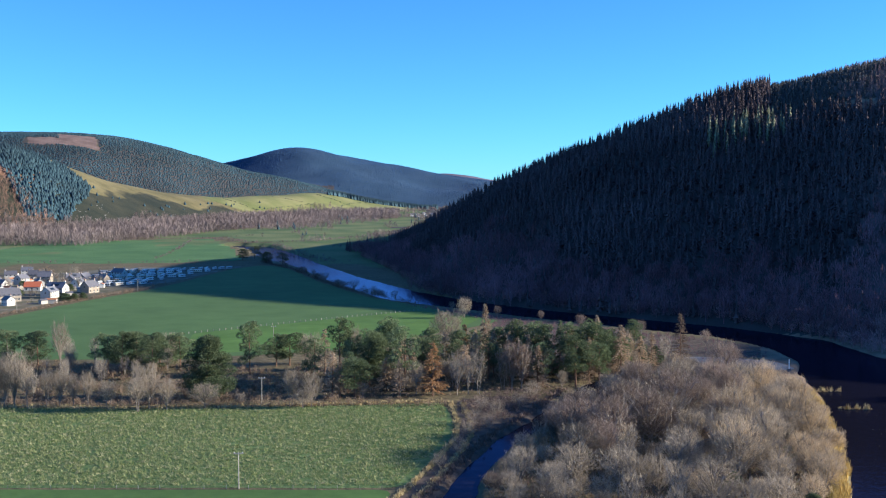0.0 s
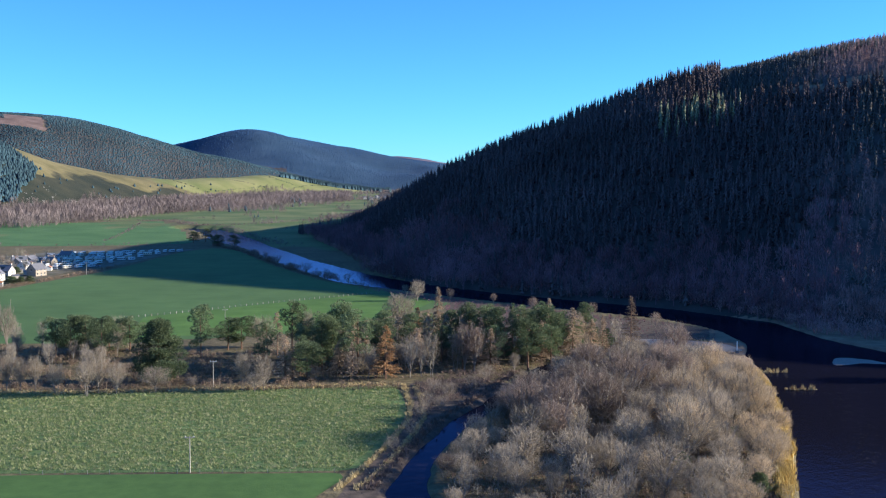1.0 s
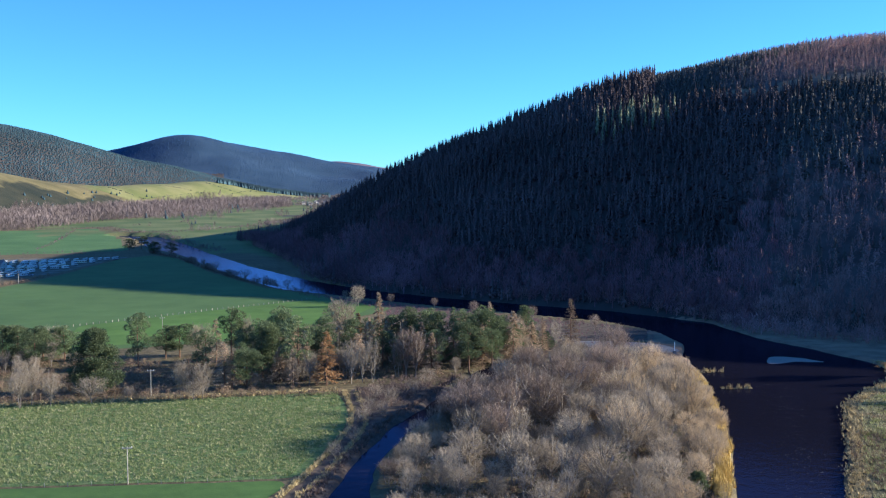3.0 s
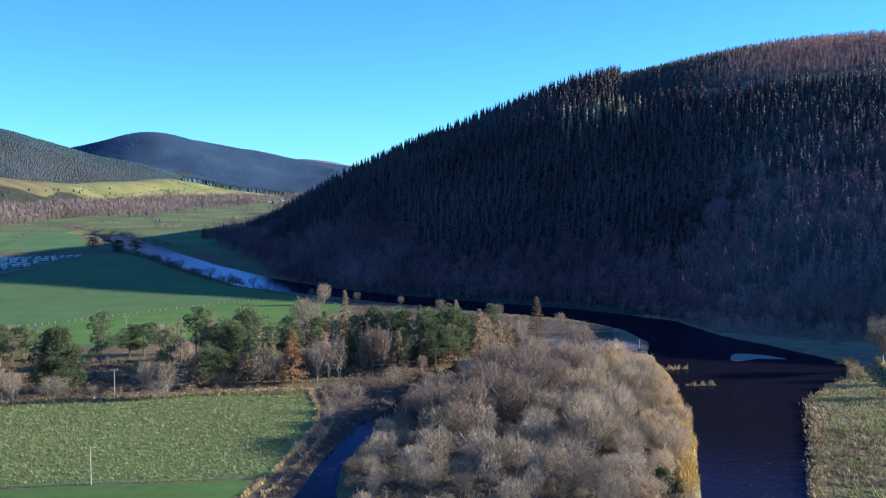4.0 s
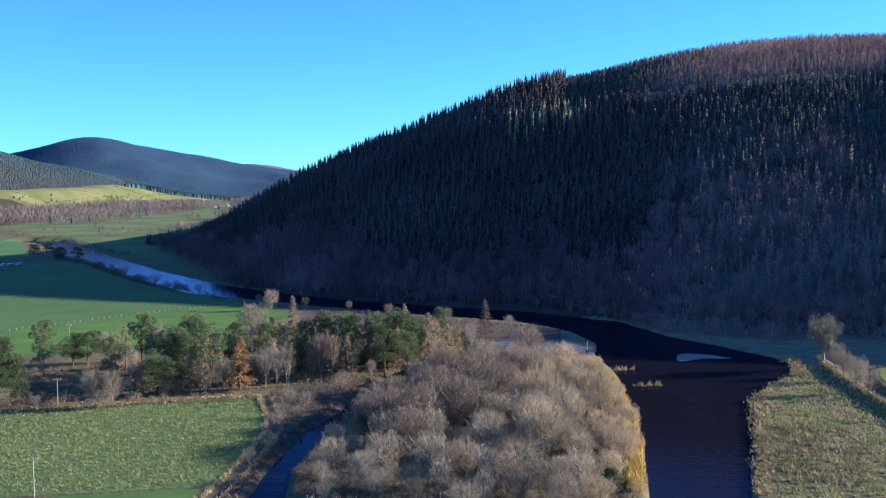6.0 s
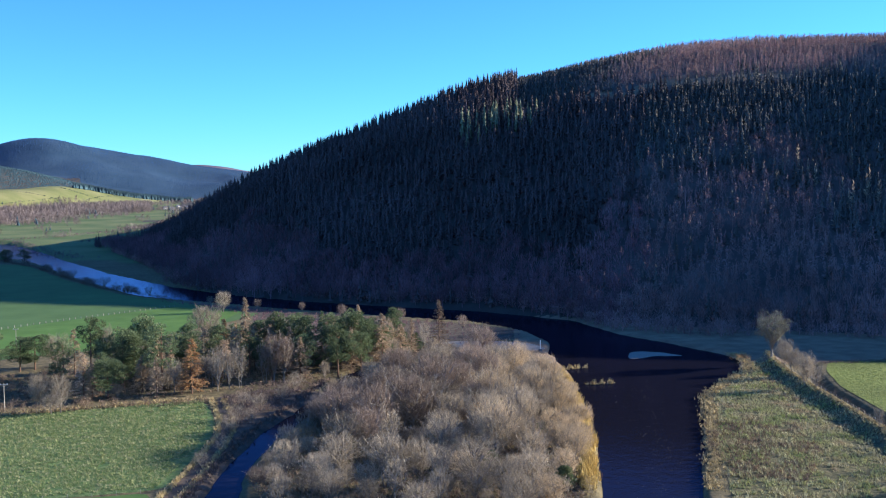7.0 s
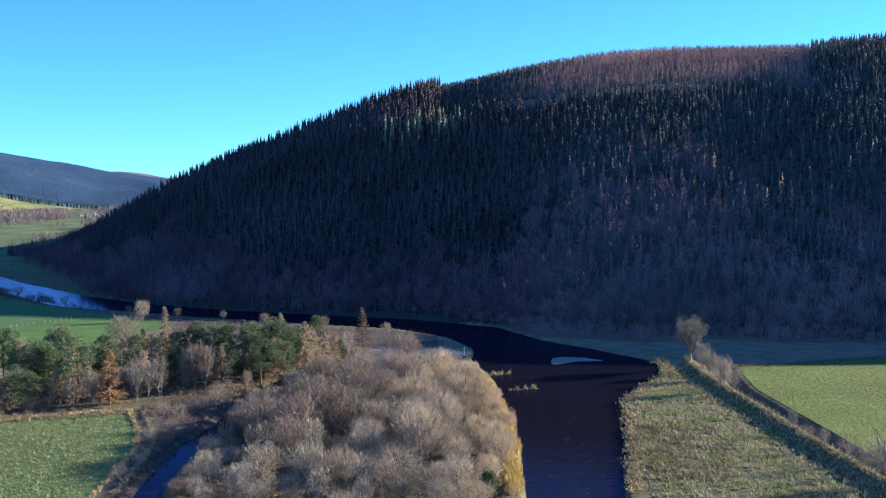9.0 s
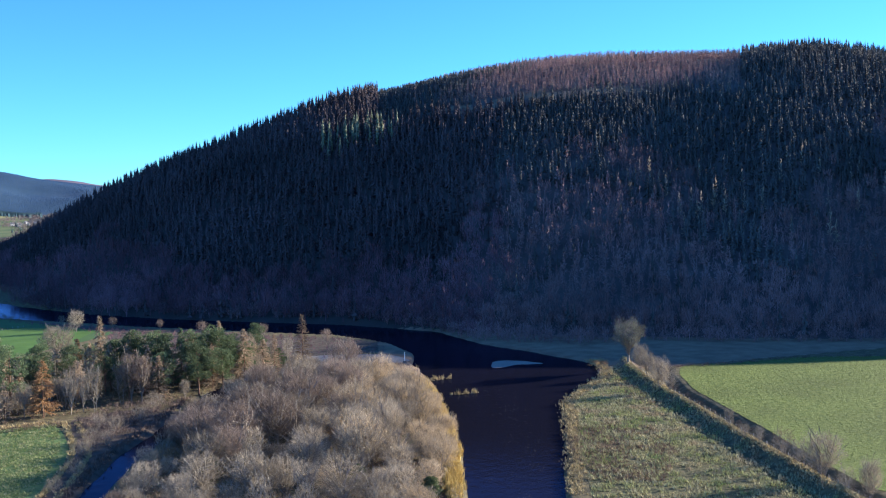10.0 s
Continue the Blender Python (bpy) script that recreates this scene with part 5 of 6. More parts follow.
# brushwood along the field's edge, the side channel and the island's floor
brushwood("belt_brushwood", under, M_BRUSH, "low brown leafless brushwood under the trees", 401)
edge_spots = []
for k in range(130):
    x = -155 + 1.22 * k + PLANT.uniform(-1, 1)
    edge_spots.append((x, 331 + 0.05 * max(0, x + 30) + PLANT.uniform(-2, 5), PLANT.uniform(1.0, 3.2), PLANT.uniform(2.5, 5)))
brushwood("edge_brushwood", edge_spots, M_BRUSH, "low brown leafless brushwood along a field edge", 402)
for p in [(9, 304, 6, 7), (13, 300, 5, 6), (7, 290, 5.5, 6), (4, 270, 5, 6), (-1, 256, 4.5, 5), (16, 316, 6, 8), (24, 328, 6.5, 8), (12, 326, 5, 7), (30, 345, 7, 8)]:
    plant("shrub", *p, group="scrub by the side channel")
SCRUB = [(6, 338), (6, 300), (4, 280), (10, 296), (22, 318), (34, 345), (42, 362), (20, 356)]
sx, sy, srng = scatter(0, 45, 270, 365, 2.6, 79)
keep = inside(SCRUB, sx, sy)
brushwood("channel_scrub", [(x, y, PLANT.uniform(0.8, 3.2), PLANT.uniform(2.5, 5)) for x, y in zip(sx[keep], sy[keep])], M_BRAMBLE, "low brown scrub beside the river channel", 403)

# scrub on the near bank upstream of the island, dark twigs in place of shade
ux, uy, urng = scatter(-25, 145, 386, 645, 4.0, 81)
keep = inside(UPSTREAM, ux, uy) & ~inside(CHANNEL_EDGE, ux, uy) & ~inside(RIVER_EDGE, ux, uy)
brushwood("upstream_scrub", [(x, y, h, h * 1.2) for x, y, h in [(x, y, PLANT.uniform(0.4, 1.4) if y < 475 else PLANT.uniform(0.8, 2.2)) for x, y in zip(ux[keep], uy[keep])]], M_HILLBARE, "bare scrub on the river bank, coloured dark for shade", 404)
for x, y, h in [(118, 468, 8), (70, 530, 8), (30, 580, 7), (52, 556, 7), (96, 505, 8), (5, 612, 6)]:
    plant("grey", x, y, h, group="scrub upstream of the island", crown=M_PURPLE)
# low hedge across the right-hand field
hx, hy = np.interp(np.linspace(0, 1, 110), [0, 0.3, 0.6, 1], [222, 250, 282, 335]), np.interp(np.linspace(0, 1, 110), [0, 0.3, 0.6, 1], [343, 341, 341, 318])
brushwood("pasture_hedge", [(x + PLANT.uniform(-1.5, 1.5), y + PLANT.uniform(-3, 1.5), PLANT.uniform(0.3, 1.3), PLANT.uniform(2, 4.5)) for x, y in zip(hx, hy)], M_BRAMBLE, "low dark scrub along the shaded edge of a pasture", 405)
ditch = []
for (x0, y0), (x1, y1) in zip(GULLY[:-2], GULLY[1:-1]):
    ditch += [(x0 + (x1 - x0) * u + PLANT.uniform(-2, 2), y0 + (y1 - y0) * u, PLANT.uniform(0.8, 2.4), PLANT.uniform(2, 4)) for u in np.linspace(0, 1, 14)]
brushwood("ditch_brush", ditch, M_BRAMBLE, "dark bramble filling the ditch behind a flood bank", 408)
brushwood("bank_head_scrub", [(PLANT.gauss(203, 3.0), PLANT.gauss(363, 3.0), PLANT.uniform(0.8, 2.0), PLANT.uniform(2, 3.5)) for _ in range(26)], M_RUSSET, "rusty dead growth at the river bend", 409)
brushwood("bank_slope_scrub", [(190 - 0.33 * v + PLANT.gauss(0, 2.2), 326 - v + PLANT.gauss(0, 2), PLANT.uniform(0.5, 1.4), PLANT.uniform(1.5, 3)) for v in np.linspace(0, 46, 44)], M_BRUSH, "brown dead scrub on a riverside meadow", 410)


# ---- houses, caravans and other built things ----
def box(V, F, x0, x1, y0, y1, z0, z1, inset=0.0):
    """A box, its top drawn in by inset."""
    n = len(V)
    V.extend([(x0, y0, z0), (x1, y0, z0), (x1, y1, z0), (x0, y1, z0),
              (x0 + inset, y0 + inset, z1), (x1 - inset, y0 + inset, z1), (x1 - inset, y1 - inset, z1), (x0 + inset, y1 - inset, z1)])
    F.extend([tuple(n + i for i in f) for f in ((3, 2, 1, 0), (4, 5, 6, 7), (0, 1, 5, 4), (1, 2, 6, 5), (2, 3, 7, 6), (3, 0, 4, 7))])


def box_mesh(name, mat, *boxes):
    V, F = [], []
    for b in boxes:
        box(V, F, *b)
    return mesh_of(name, V, F, mat)


M_SLATE = material("slate_roof", [(0.09, 0.09, 0.11), (0.17, 0.17, 0.19)], 1.5, 0.6, 0.03, obj=0.25)
M_TILE = material("red_tile_roof", [(0.36, 0.09, 0.05), (0.50, 0.15, 0.08)], 1.5, 0.8, 0.03)
M_HARL = material("white_harling", [(0.46, 0.44, 0.40), (0.62, 0.59, 0.54)], 1.0, 0.9, 0.02, obj=0.3)
M_STONE = material("tan_stone_wall", [(0.24, 0.20, 0.16), (0.38, 0.325, 0.265)], 1.5, 0.9, 0.04)
M_GLASS = clear("window_glass", (0.03, 0.04, 0.05), 0.08, 1.5)
M_CARAVAN = material("white_caravan_skin", [(0.52, 0.53, 0.54), (0.68, 0.68, 0.68)], 0.5, 0.45, obj=0.3)
M_CREAM = material("cream_caravan_skin", [(0.55, 0.50, 0.40), (0.68, 0.62, 0.50)], 0.5, 0.45, obj=0.1)
M_TYRE = material("black_rubber", [(0.02, 0.02, 0.02), (0.04, 0.04, 0.04)], 3, 0.8)
M_DOOR = material("dark_door_paint", [(0.05, 0.06, 0.08), (0.10, 0.11, 0.13)], 2, 0.5)
M_WOOD = material("weathered_post_wood", [(0.28, 0.25, 0.21), (0.48, 0.44, 0.38)], 3, 0.9, 0.01, obj=0.2)
M_WHITE = material("white_paint", [(0.70, 0.70, 0.68), (0.84, 0.84, 0.82)], 3, 0.6)
M_PAVE = material("park_gravel", [(0.07, 0.08, 0.045), (0.13, 0.12, 0.09), (0.20, 0.185, 0.165)], 0.12, 0.95, 0.05, big=0.25, big_scale=0.05)
M_GARDEN = material("garden_ground", [(0.06, 0.075, 0.03), (0.13, 0.11, 0.07), (0.22, 0.19, 0.15)], 0.09, 0.95, 0.1, 0.5, big=0.2)
M_CAR = material("car_paint", [(0.06, 0.08, 0.14), (0.35, 0.36, 0.40)], 0.05, 0.35, obj=0.6)


def slope(name, w, d0, z0, d1, z1, thick, mat):
    """One pitch of a roof, from the eaves at d0, z0 to the ridge at d1, z1."""
    V = [(-w, d0, z0), (w, d0, z0), (w, d1, z1), (-w, d1, z1), (-w, d0, z0 + thick), (w, d0, z0 + thick), (w, d1, z1 + thick), (-w, d1, z1 + thick)]
    return mesh_of(name, V, [(3, 2, 1, 0), (4, 5, 6, 7), (0, 1, 5, 4), (1, 2, 6, 5), (2, 3, 7, 6), (3, 0, 4, 7)], mat)


def house(w, d, eaves, pitch, wall_mat, roof_mat, label, chimneys=2, panels=False):
    """A gabled house, w along the ridge and d deep."""
    hw, hd = w / 2, d / 2
    ridge = eaves + hd * pitch
    ob = thing("house", label, "house")
    V = [(-hw, -hd, -0.5), (hw, -hd, -0.5), (hw, hd, -0.5), (-hw, hd, -0.5), (-hw, -hd, eaves), (hw, -hd, eaves), (hw, hd, eaves), (-hw, hd, eaves), (-hw, 0, ridge), (hw, 0, ridge)]
    wall = part("wall", mesh_of("house_wall", V, [(0, 1, 5, 4), (2, 3, 7, 6), (1, 2, 6, 9, 5), (3, 0, 4, 8, 7), (4, 5, 9, 8), (6, 7, 8, 9), (3, 2, 1, 0)], wall_mat), ob)
    for s in (-1, 1):
        part("roof", slope("roof_pitch", hw + 0.35, s * (hd + 0.4), eaves - 0.4 * pitch + 0.02, 0, ridge + 0.02, 0.22, roof_mat), ob)
    part("ridge", box_mesh("ridge_tiles", roof_mat, (-hw - 0.35, hw + 0.35, -0.15, 0.15, ridge + 0.15, ridge + 0.34)), ob)
    for k in range(chimneys):
        s = -1 if k == 0 else 1
        stack = part("chimney", box_mesh("chimney", wall_mat, (s * (hw - 0.6) - 0.45, s * (hw - 0.6) + 0.45, -0.4, 0.4, ridge - 0.6, ridge + 1.3)), ob)
        part("chimney_pot", box_mesh("chimney_pot", M_TILE, (s * (hw - 0.6) - 0.15, s * (hw - 0.6) + 0.15, -0.15, 0.15, ridge + 1.3, ridge + 1.75)), stack)
    floors = [1.0] if eaves < 4 else [1.0, 3.6]
    pane = box_mesh("window_pane", M_GLASS, (-0.5, 0.5, -0.04, 0.04, 0, 1.25))
    sill = box_mesh("window_sill", M_WHITE, (-0.6, 0.6, -0.09, 0.09, -0.12, 0.0))
    n = max(2, int(w / 3))
    for z in floors:
        for j in range(n):
            x = -hw + (j + 0.5) * w / n
            for s in (-1, 1):
                win = part("window", pane, ob, "", pose(x, s * (hd + 0.02), z))
                part("sill", sill, win)
    for s in (-1, 1):
        win = part("window", pane, ob, "", pose(s * (hw + 0.02), 0, floors[-1], 0, 0, 90))
        part("sill", sill, win)
    part("door", box_mesh("house_door", M_DOOR, (-0.45, 0.45, -hd - 0.06, -hd + 0.02, 0, 2.05)), ob)
    if panels:
        for j in range(5):
            part("solar_panel", slope("solar_panel", 0.5, -hd * 0.75, eaves + hd * 0.25 * pitch + 0.3, -hd * 0.3, eaves + hd * 0.7 * pitch + 0.3, 0.05, M_GLASS), ob, "", pose(-2.2 + 1.1 * j, 0, 0))
    return ob


def at(x, y, turn=0.0, lift=0.0, size=1.0):
    return Matrix.Diagonal((1, 1, 1, 1)) @ pose(x, y, float(lie(np.array([float(x)]), np.array([float(y)]))[0]) + lift, 0, 0, turn) @ Matrix.Scale(size, 4)


slate_house = house(13, 8.5, 5.2, 0.8, M_HARL, M_SLATE, "long two-storey white house under a slate roof with solar panels", 2, True)
slate_house.matrix_basis = at(-263, 708, -12)
gable_house = house(10, 8, 4.6, 0.95, M_STONE, M_SLATE, "tan stone house with steep slate roof")
gable_house.matrix_basis = at(-247, 726, 65)
red_house = house(11, 8, 3.2, 0.8, M_HARL, M_TILE, "low white house with an orange-red tiled roof", 1)
red_house.matrix_basis = at(-292, 740, 10)
grey_house = house(15, 10, 4.2, 0.85, M_STONE, M_SLATE, "big stone house under a grey slate roof")
grey_house.matrix_basis = at(-279, 664, 40)
white_house = house(9, 7, 4.8, 0.75, M_HARL, M_SLATE, "white harled house in the village", 1)
white_house.matrix_basis = at(-346, 832, 20)
for x, y, turn in [(-372, 838, 100), (-352, 880, 15), (-322, 794, 70), (-318, 746, -20), (-330, 700, 30), (-300, 690, 110), (-396, 800, 0), (-366, 760, 60), (-392, 720, 20), (-345, 650, 45), (-312, 622, 10)]:
    tagged(copy_thing(white_house, at(x, y, turn)), group="village houses")
for k, (x, y) in enumerate([(-300, 772), (-284, 792), (-270, 768), (-305, 715), (-322, 672), (-296, 652), (-268, 640), (-340, 790), (-360, 815), (-375, 745), (-287, 612), (-330, 640)]):
    tagged(copy_thing((white_house, gable_house, slate_house)[k % 3], at(x, y, PLANT.uniform(0, 180), 0.0, PLANT.uniform(0.75, 0.95))), group="village houses")
taken = [o.matrix_basis.translation.copy() for o in bpy.data.objects if o.parent is None and "house" in o.name]
for k in range(70):
    p = Vector((PLANT.uniform(-400, -256), PLANT.uniform(606, 880), 0))
    if min((p - q).length for q in taken) > 18:
        taken.append(p)
        tagged(copy_thing((grey_house, gable_house, slate_house, grey_house)[k % 4], at(p.x, p.y, PLANT.uniform(0, 180), 0.0, PLANT.uniform(0.7, 1.0))), group="village houses")
for x, y, turn in [(-340, 725, 5), (-410, 860, 30)]:
    tagged(copy_thing(red_house, at(x, y, turn)), group="village houses")
for x, y, turn in [(-380, 680, 80), (-356, 600, 15), (-430, 780, 50), (-312, 815, 5)]:
    tagged(copy_thing(gable_house, at(x, y, turn)), group="village houses")


def shed(w, d, h, wall_mat, roof_mat, label):
    ob = thing("shed", label, "shed")
    hw, hd = w / 2, d / 2
    V = [(-hw, -hd, -0.3), (hw, -hd, -0.3), (hw, hd, -0.3), (-hw, hd, -0.3), (-hw, -hd, h), (hw, -hd, h), (hw, hd, h), (-hw, hd, h), (-hw, 0, h + 0.9), (hw, 0, h + 0.9)]
    part("wall", mesh_of("shed_wall", V, [(0, 1, 5, 4), (2, 3, 7, 6), (1, 2, 6, 9, 5), (3, 0, 4, 8, 7), (4, 5, 9, 8), (6, 7, 8, 9), (3, 2, 1, 0)], wall_mat), ob)
    for s in (-1, 1):
        part("roof", slope("shed_roof", hw + 0.2, s * (hd + 0.2), h - 0.1, 0, h + 0.93, 0.1, roof_mat), ob)
    part("door", box_mesh("shed_door", M_DOOR, (hw - 0.02, hw + 0.06, -0.5, 0.5, 0, 1.95)), ob)
    return ob


M_RUST = material("rusty_sheet", [(0.30, 0.13, 0.07), (0.46, 0.22, 0.12)], 0.8, 0.8, 0.02)
wood_shed = shed(4.5, 3.2, 2.3, M_WOOD, M_SLATE, "small weathered wooden garden shed")
wood_shed.matrix_basis = at(-252, 700, 30)
tin_shed = shed(6.5, 4.0, 2.5, M_HARL, M_RUST, "low garage with a rusty sheet roof")
tin_shed.matrix_basis = at(-246, 652, 10)
for k in range(48):
    x, y = PLANT.uniform(-400, -248), PLANT.uniform(600, 880)
    tagged(copy_thing(wood_shed if k % 3 else tin_shed, at(x, y, PLANT.uniform(0, 180))), group="village sheds")
sheet("village_gardens", soft_poly([(-450, 560), (-256, 575), (-246, 650), (-238, 700), (-232, 762), (-330, 765), (-345, 900), (-450, 930)], 8, 1.0, 19), 0.04, M_GARDEN, "patchy green and brown village gardens", "ground")
# the far hamlet
for x, y, turn in [(-62, 2560, 20), (-44, 2600, 70), (-24, 2570, 10), (-8, 2630, 40), (-30, 2680, 0), (10, 2600, 90), (-80, 2640, 15), (-52, 2740, 60), (-150, 2720, 30), (-170, 2700, 10)]:
    far = copy_thing(white_house, at(x, y, turn))
    tagged(far, "small white house in a distant hamlet", "house", "houses of the far hamlet")


def caravan(skin, label, length=8.0):
    ob = thing("static_caravan", label, "caravan")
    bm = bmesh.new()
    bmesh.ops.create_cube(bm, size=1.0, matrix=Matrix.Translation((0, 0, 1.75)) @ Matrix.Diagonal((length, 3.0, 2.4, 1)))
    bmesh.ops.bevel(bm, geom=[e for e in bm.edges], offset=0.22, segments=2, affect="EDGES")
    me = bpy.data.meshes.new("caravan_body")
    bm.to_mesh(me)
    bm.free()
    me.materials.append(skin)
    part("body", me, ob)
    V = [(-length / 2 + 0.1, -1.45, 2.93), (length / 2 - 0.1, -1.45, 2.93), (length / 2 - 0.1, 1.45, 2.93), (-length / 2 + 0.1, 1.45, 2.93), (-length / 2 + 0.1, 0, 3.25), (length / 2 - 0.1, 0, 3.25)]
    part("roof", mesh_of("caravan_roof", V, [(0, 1, 5, 4), (2, 3, 4, 5), (1, 2, 5), (3, 0, 4), (3, 2, 1, 0)], M_WHITE), ob)
    for j in range(4):
        x = -length / 2 + (j + 0.5) * length / 4
        for s in (-1, 1):
            part("window", box_mesh("caravan_window", M_GLASS, (x - 0.6, x + 0.6, s * 1.5 - 0.03, s * 1.5 + 0.03, 1.6, 2.4)), ob)
    part("end_window", box_mesh("caravan_end_window", M_GLASS, (length / 2 - 0.03, length / 2 + 0.03, -1.0, 1.0, 1.5, 2.4)), ob)
    for s in (-1, 1):
        bm = bmesh.new()
        bmesh.ops.create_cone(bm, cap_ends=True, segments=12, radius1=0.33, radius2=0.33, depth=0.2, matrix=Matrix.Translation((0, s * 1.3, 0.33)) @ Matrix.Rotation(radians(90), 4, "X"))
        me = bpy.data.meshes.new("caravan_wheel")
        bm.to_mesh(me)
        bm.free()
        me.materials.append(M_TYRE)
        part("wheel", me, ob)
    part("skirt", box_mesh("caravan_skirt", M_DOOR, (-length / 2 + 0.4, length / 2 - 0.4, -1.2, 1.2, 0.0, 0.6)), ob)
    return ob


sheet("caravan_park_ground", soft_poly([(-330, 760), (-240, 765), (-214, 800), (-200, 962), (-190, 1000), (-300, 985), (-340, 900)], 8, 1.0, 9), 0.05, M_PAVE, "grey gravel and worn grass of a caravan park", "ground")
white_van = caravan(M_CARAVAN, "white static caravan on its pitch")
cream_van = caravan(M_CREAM, "cream static caravan on its pitch", 9.0)
white_van.matrix_basis, cream_van.matrix_basis = at(-281, 918, 80), at(-274, 922, 80)
VAN_ROWS = [((-268, 926), (-196, 966), 12), ((-296, 890), (-206, 930), 12), ((-292, 862), (-214, 897), 10), ((-282, 838), (-214, 866), 9), ((-276, 812), (-222, 836), 7), ((-256, 772), (-226, 800), 4), ((-268, 792), (-230, 818), 5), ((-290, 850), (-222, 880), 8), ((-300, 905), (-240, 935), 8)]
for (x0, y0), (x1, y1), n in VAN_ROWS:
    for k in range(n):
        u = (k + 0.5) / n
        m = at(x0 + (x1 - x0) * u + PLANT.uniform(-1, 1), y0 + (y1 - y0) * u + PLANT.uniform(-2, 2), PLANT.choice([80, 85, 60, 10]) + PLANT.uniform(-8, 8), 0.0, 0.82)
        tagged(copy_thing(white_van if PLANT.random() < 0.78 else cream_van, m), group="caravans in the park")


def car():
    ob = thing("parked_car", "small parked car beside the caravans", "car")
    V, F = [], []
    box(V, F, -2.1, 2.1, -0.85, 0.85, 0.3, 0.85, 0.05)
    part("body", mesh_of("car_body", V, F, M_CAR), ob)
    V, F = [], []
    box(V, F, -1.4, 1.1, -0.78, 0.78, 0.85, 1.45, 0.25)
    part("cabin", mesh_of("car_cabin", V, F, M_GLASS), ob)
    for x in (-1.3, 1.3):
        for s in (-1, 1):
            bm = bmesh.new()
            bmesh.ops.create_cone(bm, cap_ends=True, segments=12, radius1=0.31, radius2=0.31, depth=0.2, matrix=Matrix.Translation((x, s * 0.78, 0.31)) @ Matrix.Rotation(radians(90), 4, "X"))
            me = bpy.data.meshes.new("car_wheel")
            bm.to_mesh(me)
            bm.free()
            me.materials.append(M_TYRE)
            part("wheel", me, ob)
    return ob


first_car = car()
first_car.matrix_basis = at(-262, 800, 30)
for k in range(14):
    tagged(copy_thing(first_car, at(PLANT.uniform(-285, -220), PLANT.uniform(790, 930), PLANT.uniform(0, 180))), group="parked cars")

# gardens and village trees
for k in range(150):
    x, y = PLANT.uniform(-420, -250), PLANT.uniform(600, 900)
    plant("garden", x, y, PLANT.uniform(3, 10), group="village trees", crown=PLANT.choice([None, M_BRUSH, M_IVY]))
for x, y in [(-300, 640), (-352, 640), (-286, 700), (-318, 655), (-268, 745), (-298, 625), (-242, 669), (-238, 670), (-235, 677), (-246, 674), (-312, 770), (-330, 815)]:
    plant("fullpine", x, y, 4.5, 6.5, label="clipped dark green garden evergreen", group="garden evergreens")
hedge = []
for u in np.linspace(0, 1, 150):
    x, y = np.interp(u, [0, .2, .4, .65, .85, 1], [-250, -241, -234, -224, -213, -208]), np.interp(u, [0, .2, .4, .65, .85, 1], [560, 606, 652, 702, 746, 800])
    hedge.append((float(x) - 4 + PLANT.uniform(-2.5, 2.5), float(y), PLANT.uniform(0.8, 3), PLANT.uniform(2.5, 5)))
brushwood("village_hedge", hedge, M_BRUSH, "brown bare hedge between village and field", 406)
# along the far river bank
for x, y in [(-212, 1098), (-203, 1118), (-178, 1044), (-158, 1024)]:
    plant("pine", x, y, PLANT.uniform(12, 15), PLANT.uniform(11, 15), group="trees on the far river bank")
for x, y, h in [(-108, 864, 8), (-93, 818, 9), (-79, 777, 6), (-47, 702, 8), (-121, 905, 7), (-64, 742, 9), (-32, 678, 7)]:
    plant("garden", x, y, h, h * PLANT.uniform(0.8, 1.2), group="trees on the far river bank", crown=M_BRAMBLE, label="dark bare tree on the far river bank")
bank = []
for k in range(420):
    u = PLANT.random()
    x, y = np.interp(u, [0, 0.3, 0.6, 0.8, 1], [-182, -138, -90, -62, -16]), np.interp(u, [0, 0.3, 0.6, 0.8, 1], [1060, 960, 812, 738, 652])
    h = PLANT.uniform(0.8, 3) * (2.0 if math.sin(u * 38) > 0.35 else 0.9)
    bank.append((float(x) + PLANT.uniform(-4, 2), float(y) + PLANT.uniform(-4, 4), h, h * PLANT.uniform(1.2, 2.2)))
brushwood("river_bank_brush", bank, M_BRAMBLE, "dark bare brush along the far river bank", 407)


def pole(height):
    ob = thing("power_pole", "weathered wooden power pole with a crossarm", "power pole")
    V, F = [], []
    tube(V, F, [(0, 0, -0.5), (0, 0, height * 0.5), (0, 0, height)], [0.14, 0.12, 0.10], 8)
    part("pole", mesh_of("pole_shaft", V, F, M_WOOD), ob)
    arm = part("crossarm", box_mesh("crossarm", M_WOOD, (-1.1, 1.1, -0.09, 0.09, height - 0.5, height - 0.28)), ob)
    for x in (-0.95, 0.0, 0.95):
        V, F = [], []
        tube(V, F, [(x, 0, height - 0.28), (x, 0, height - 0.14), (x, 0, height - 0.02)], [0.06, 0.10, 0.05], 6)
        part("insulator", mesh_of("insulator", V, F, M_WHITE), arm)
    return ob


first_pole = pole(8.6)
first_pole.matrix_basis = at(-47, 236.6, 5)
for x, y, turn in [(-59, 336, 5), (-77, 470, 5), (-246, 599, 0), (-216, 735, 0)]:
    tagged(copy_thing(first_pole, at(x, y, turn)), group="power line poles")


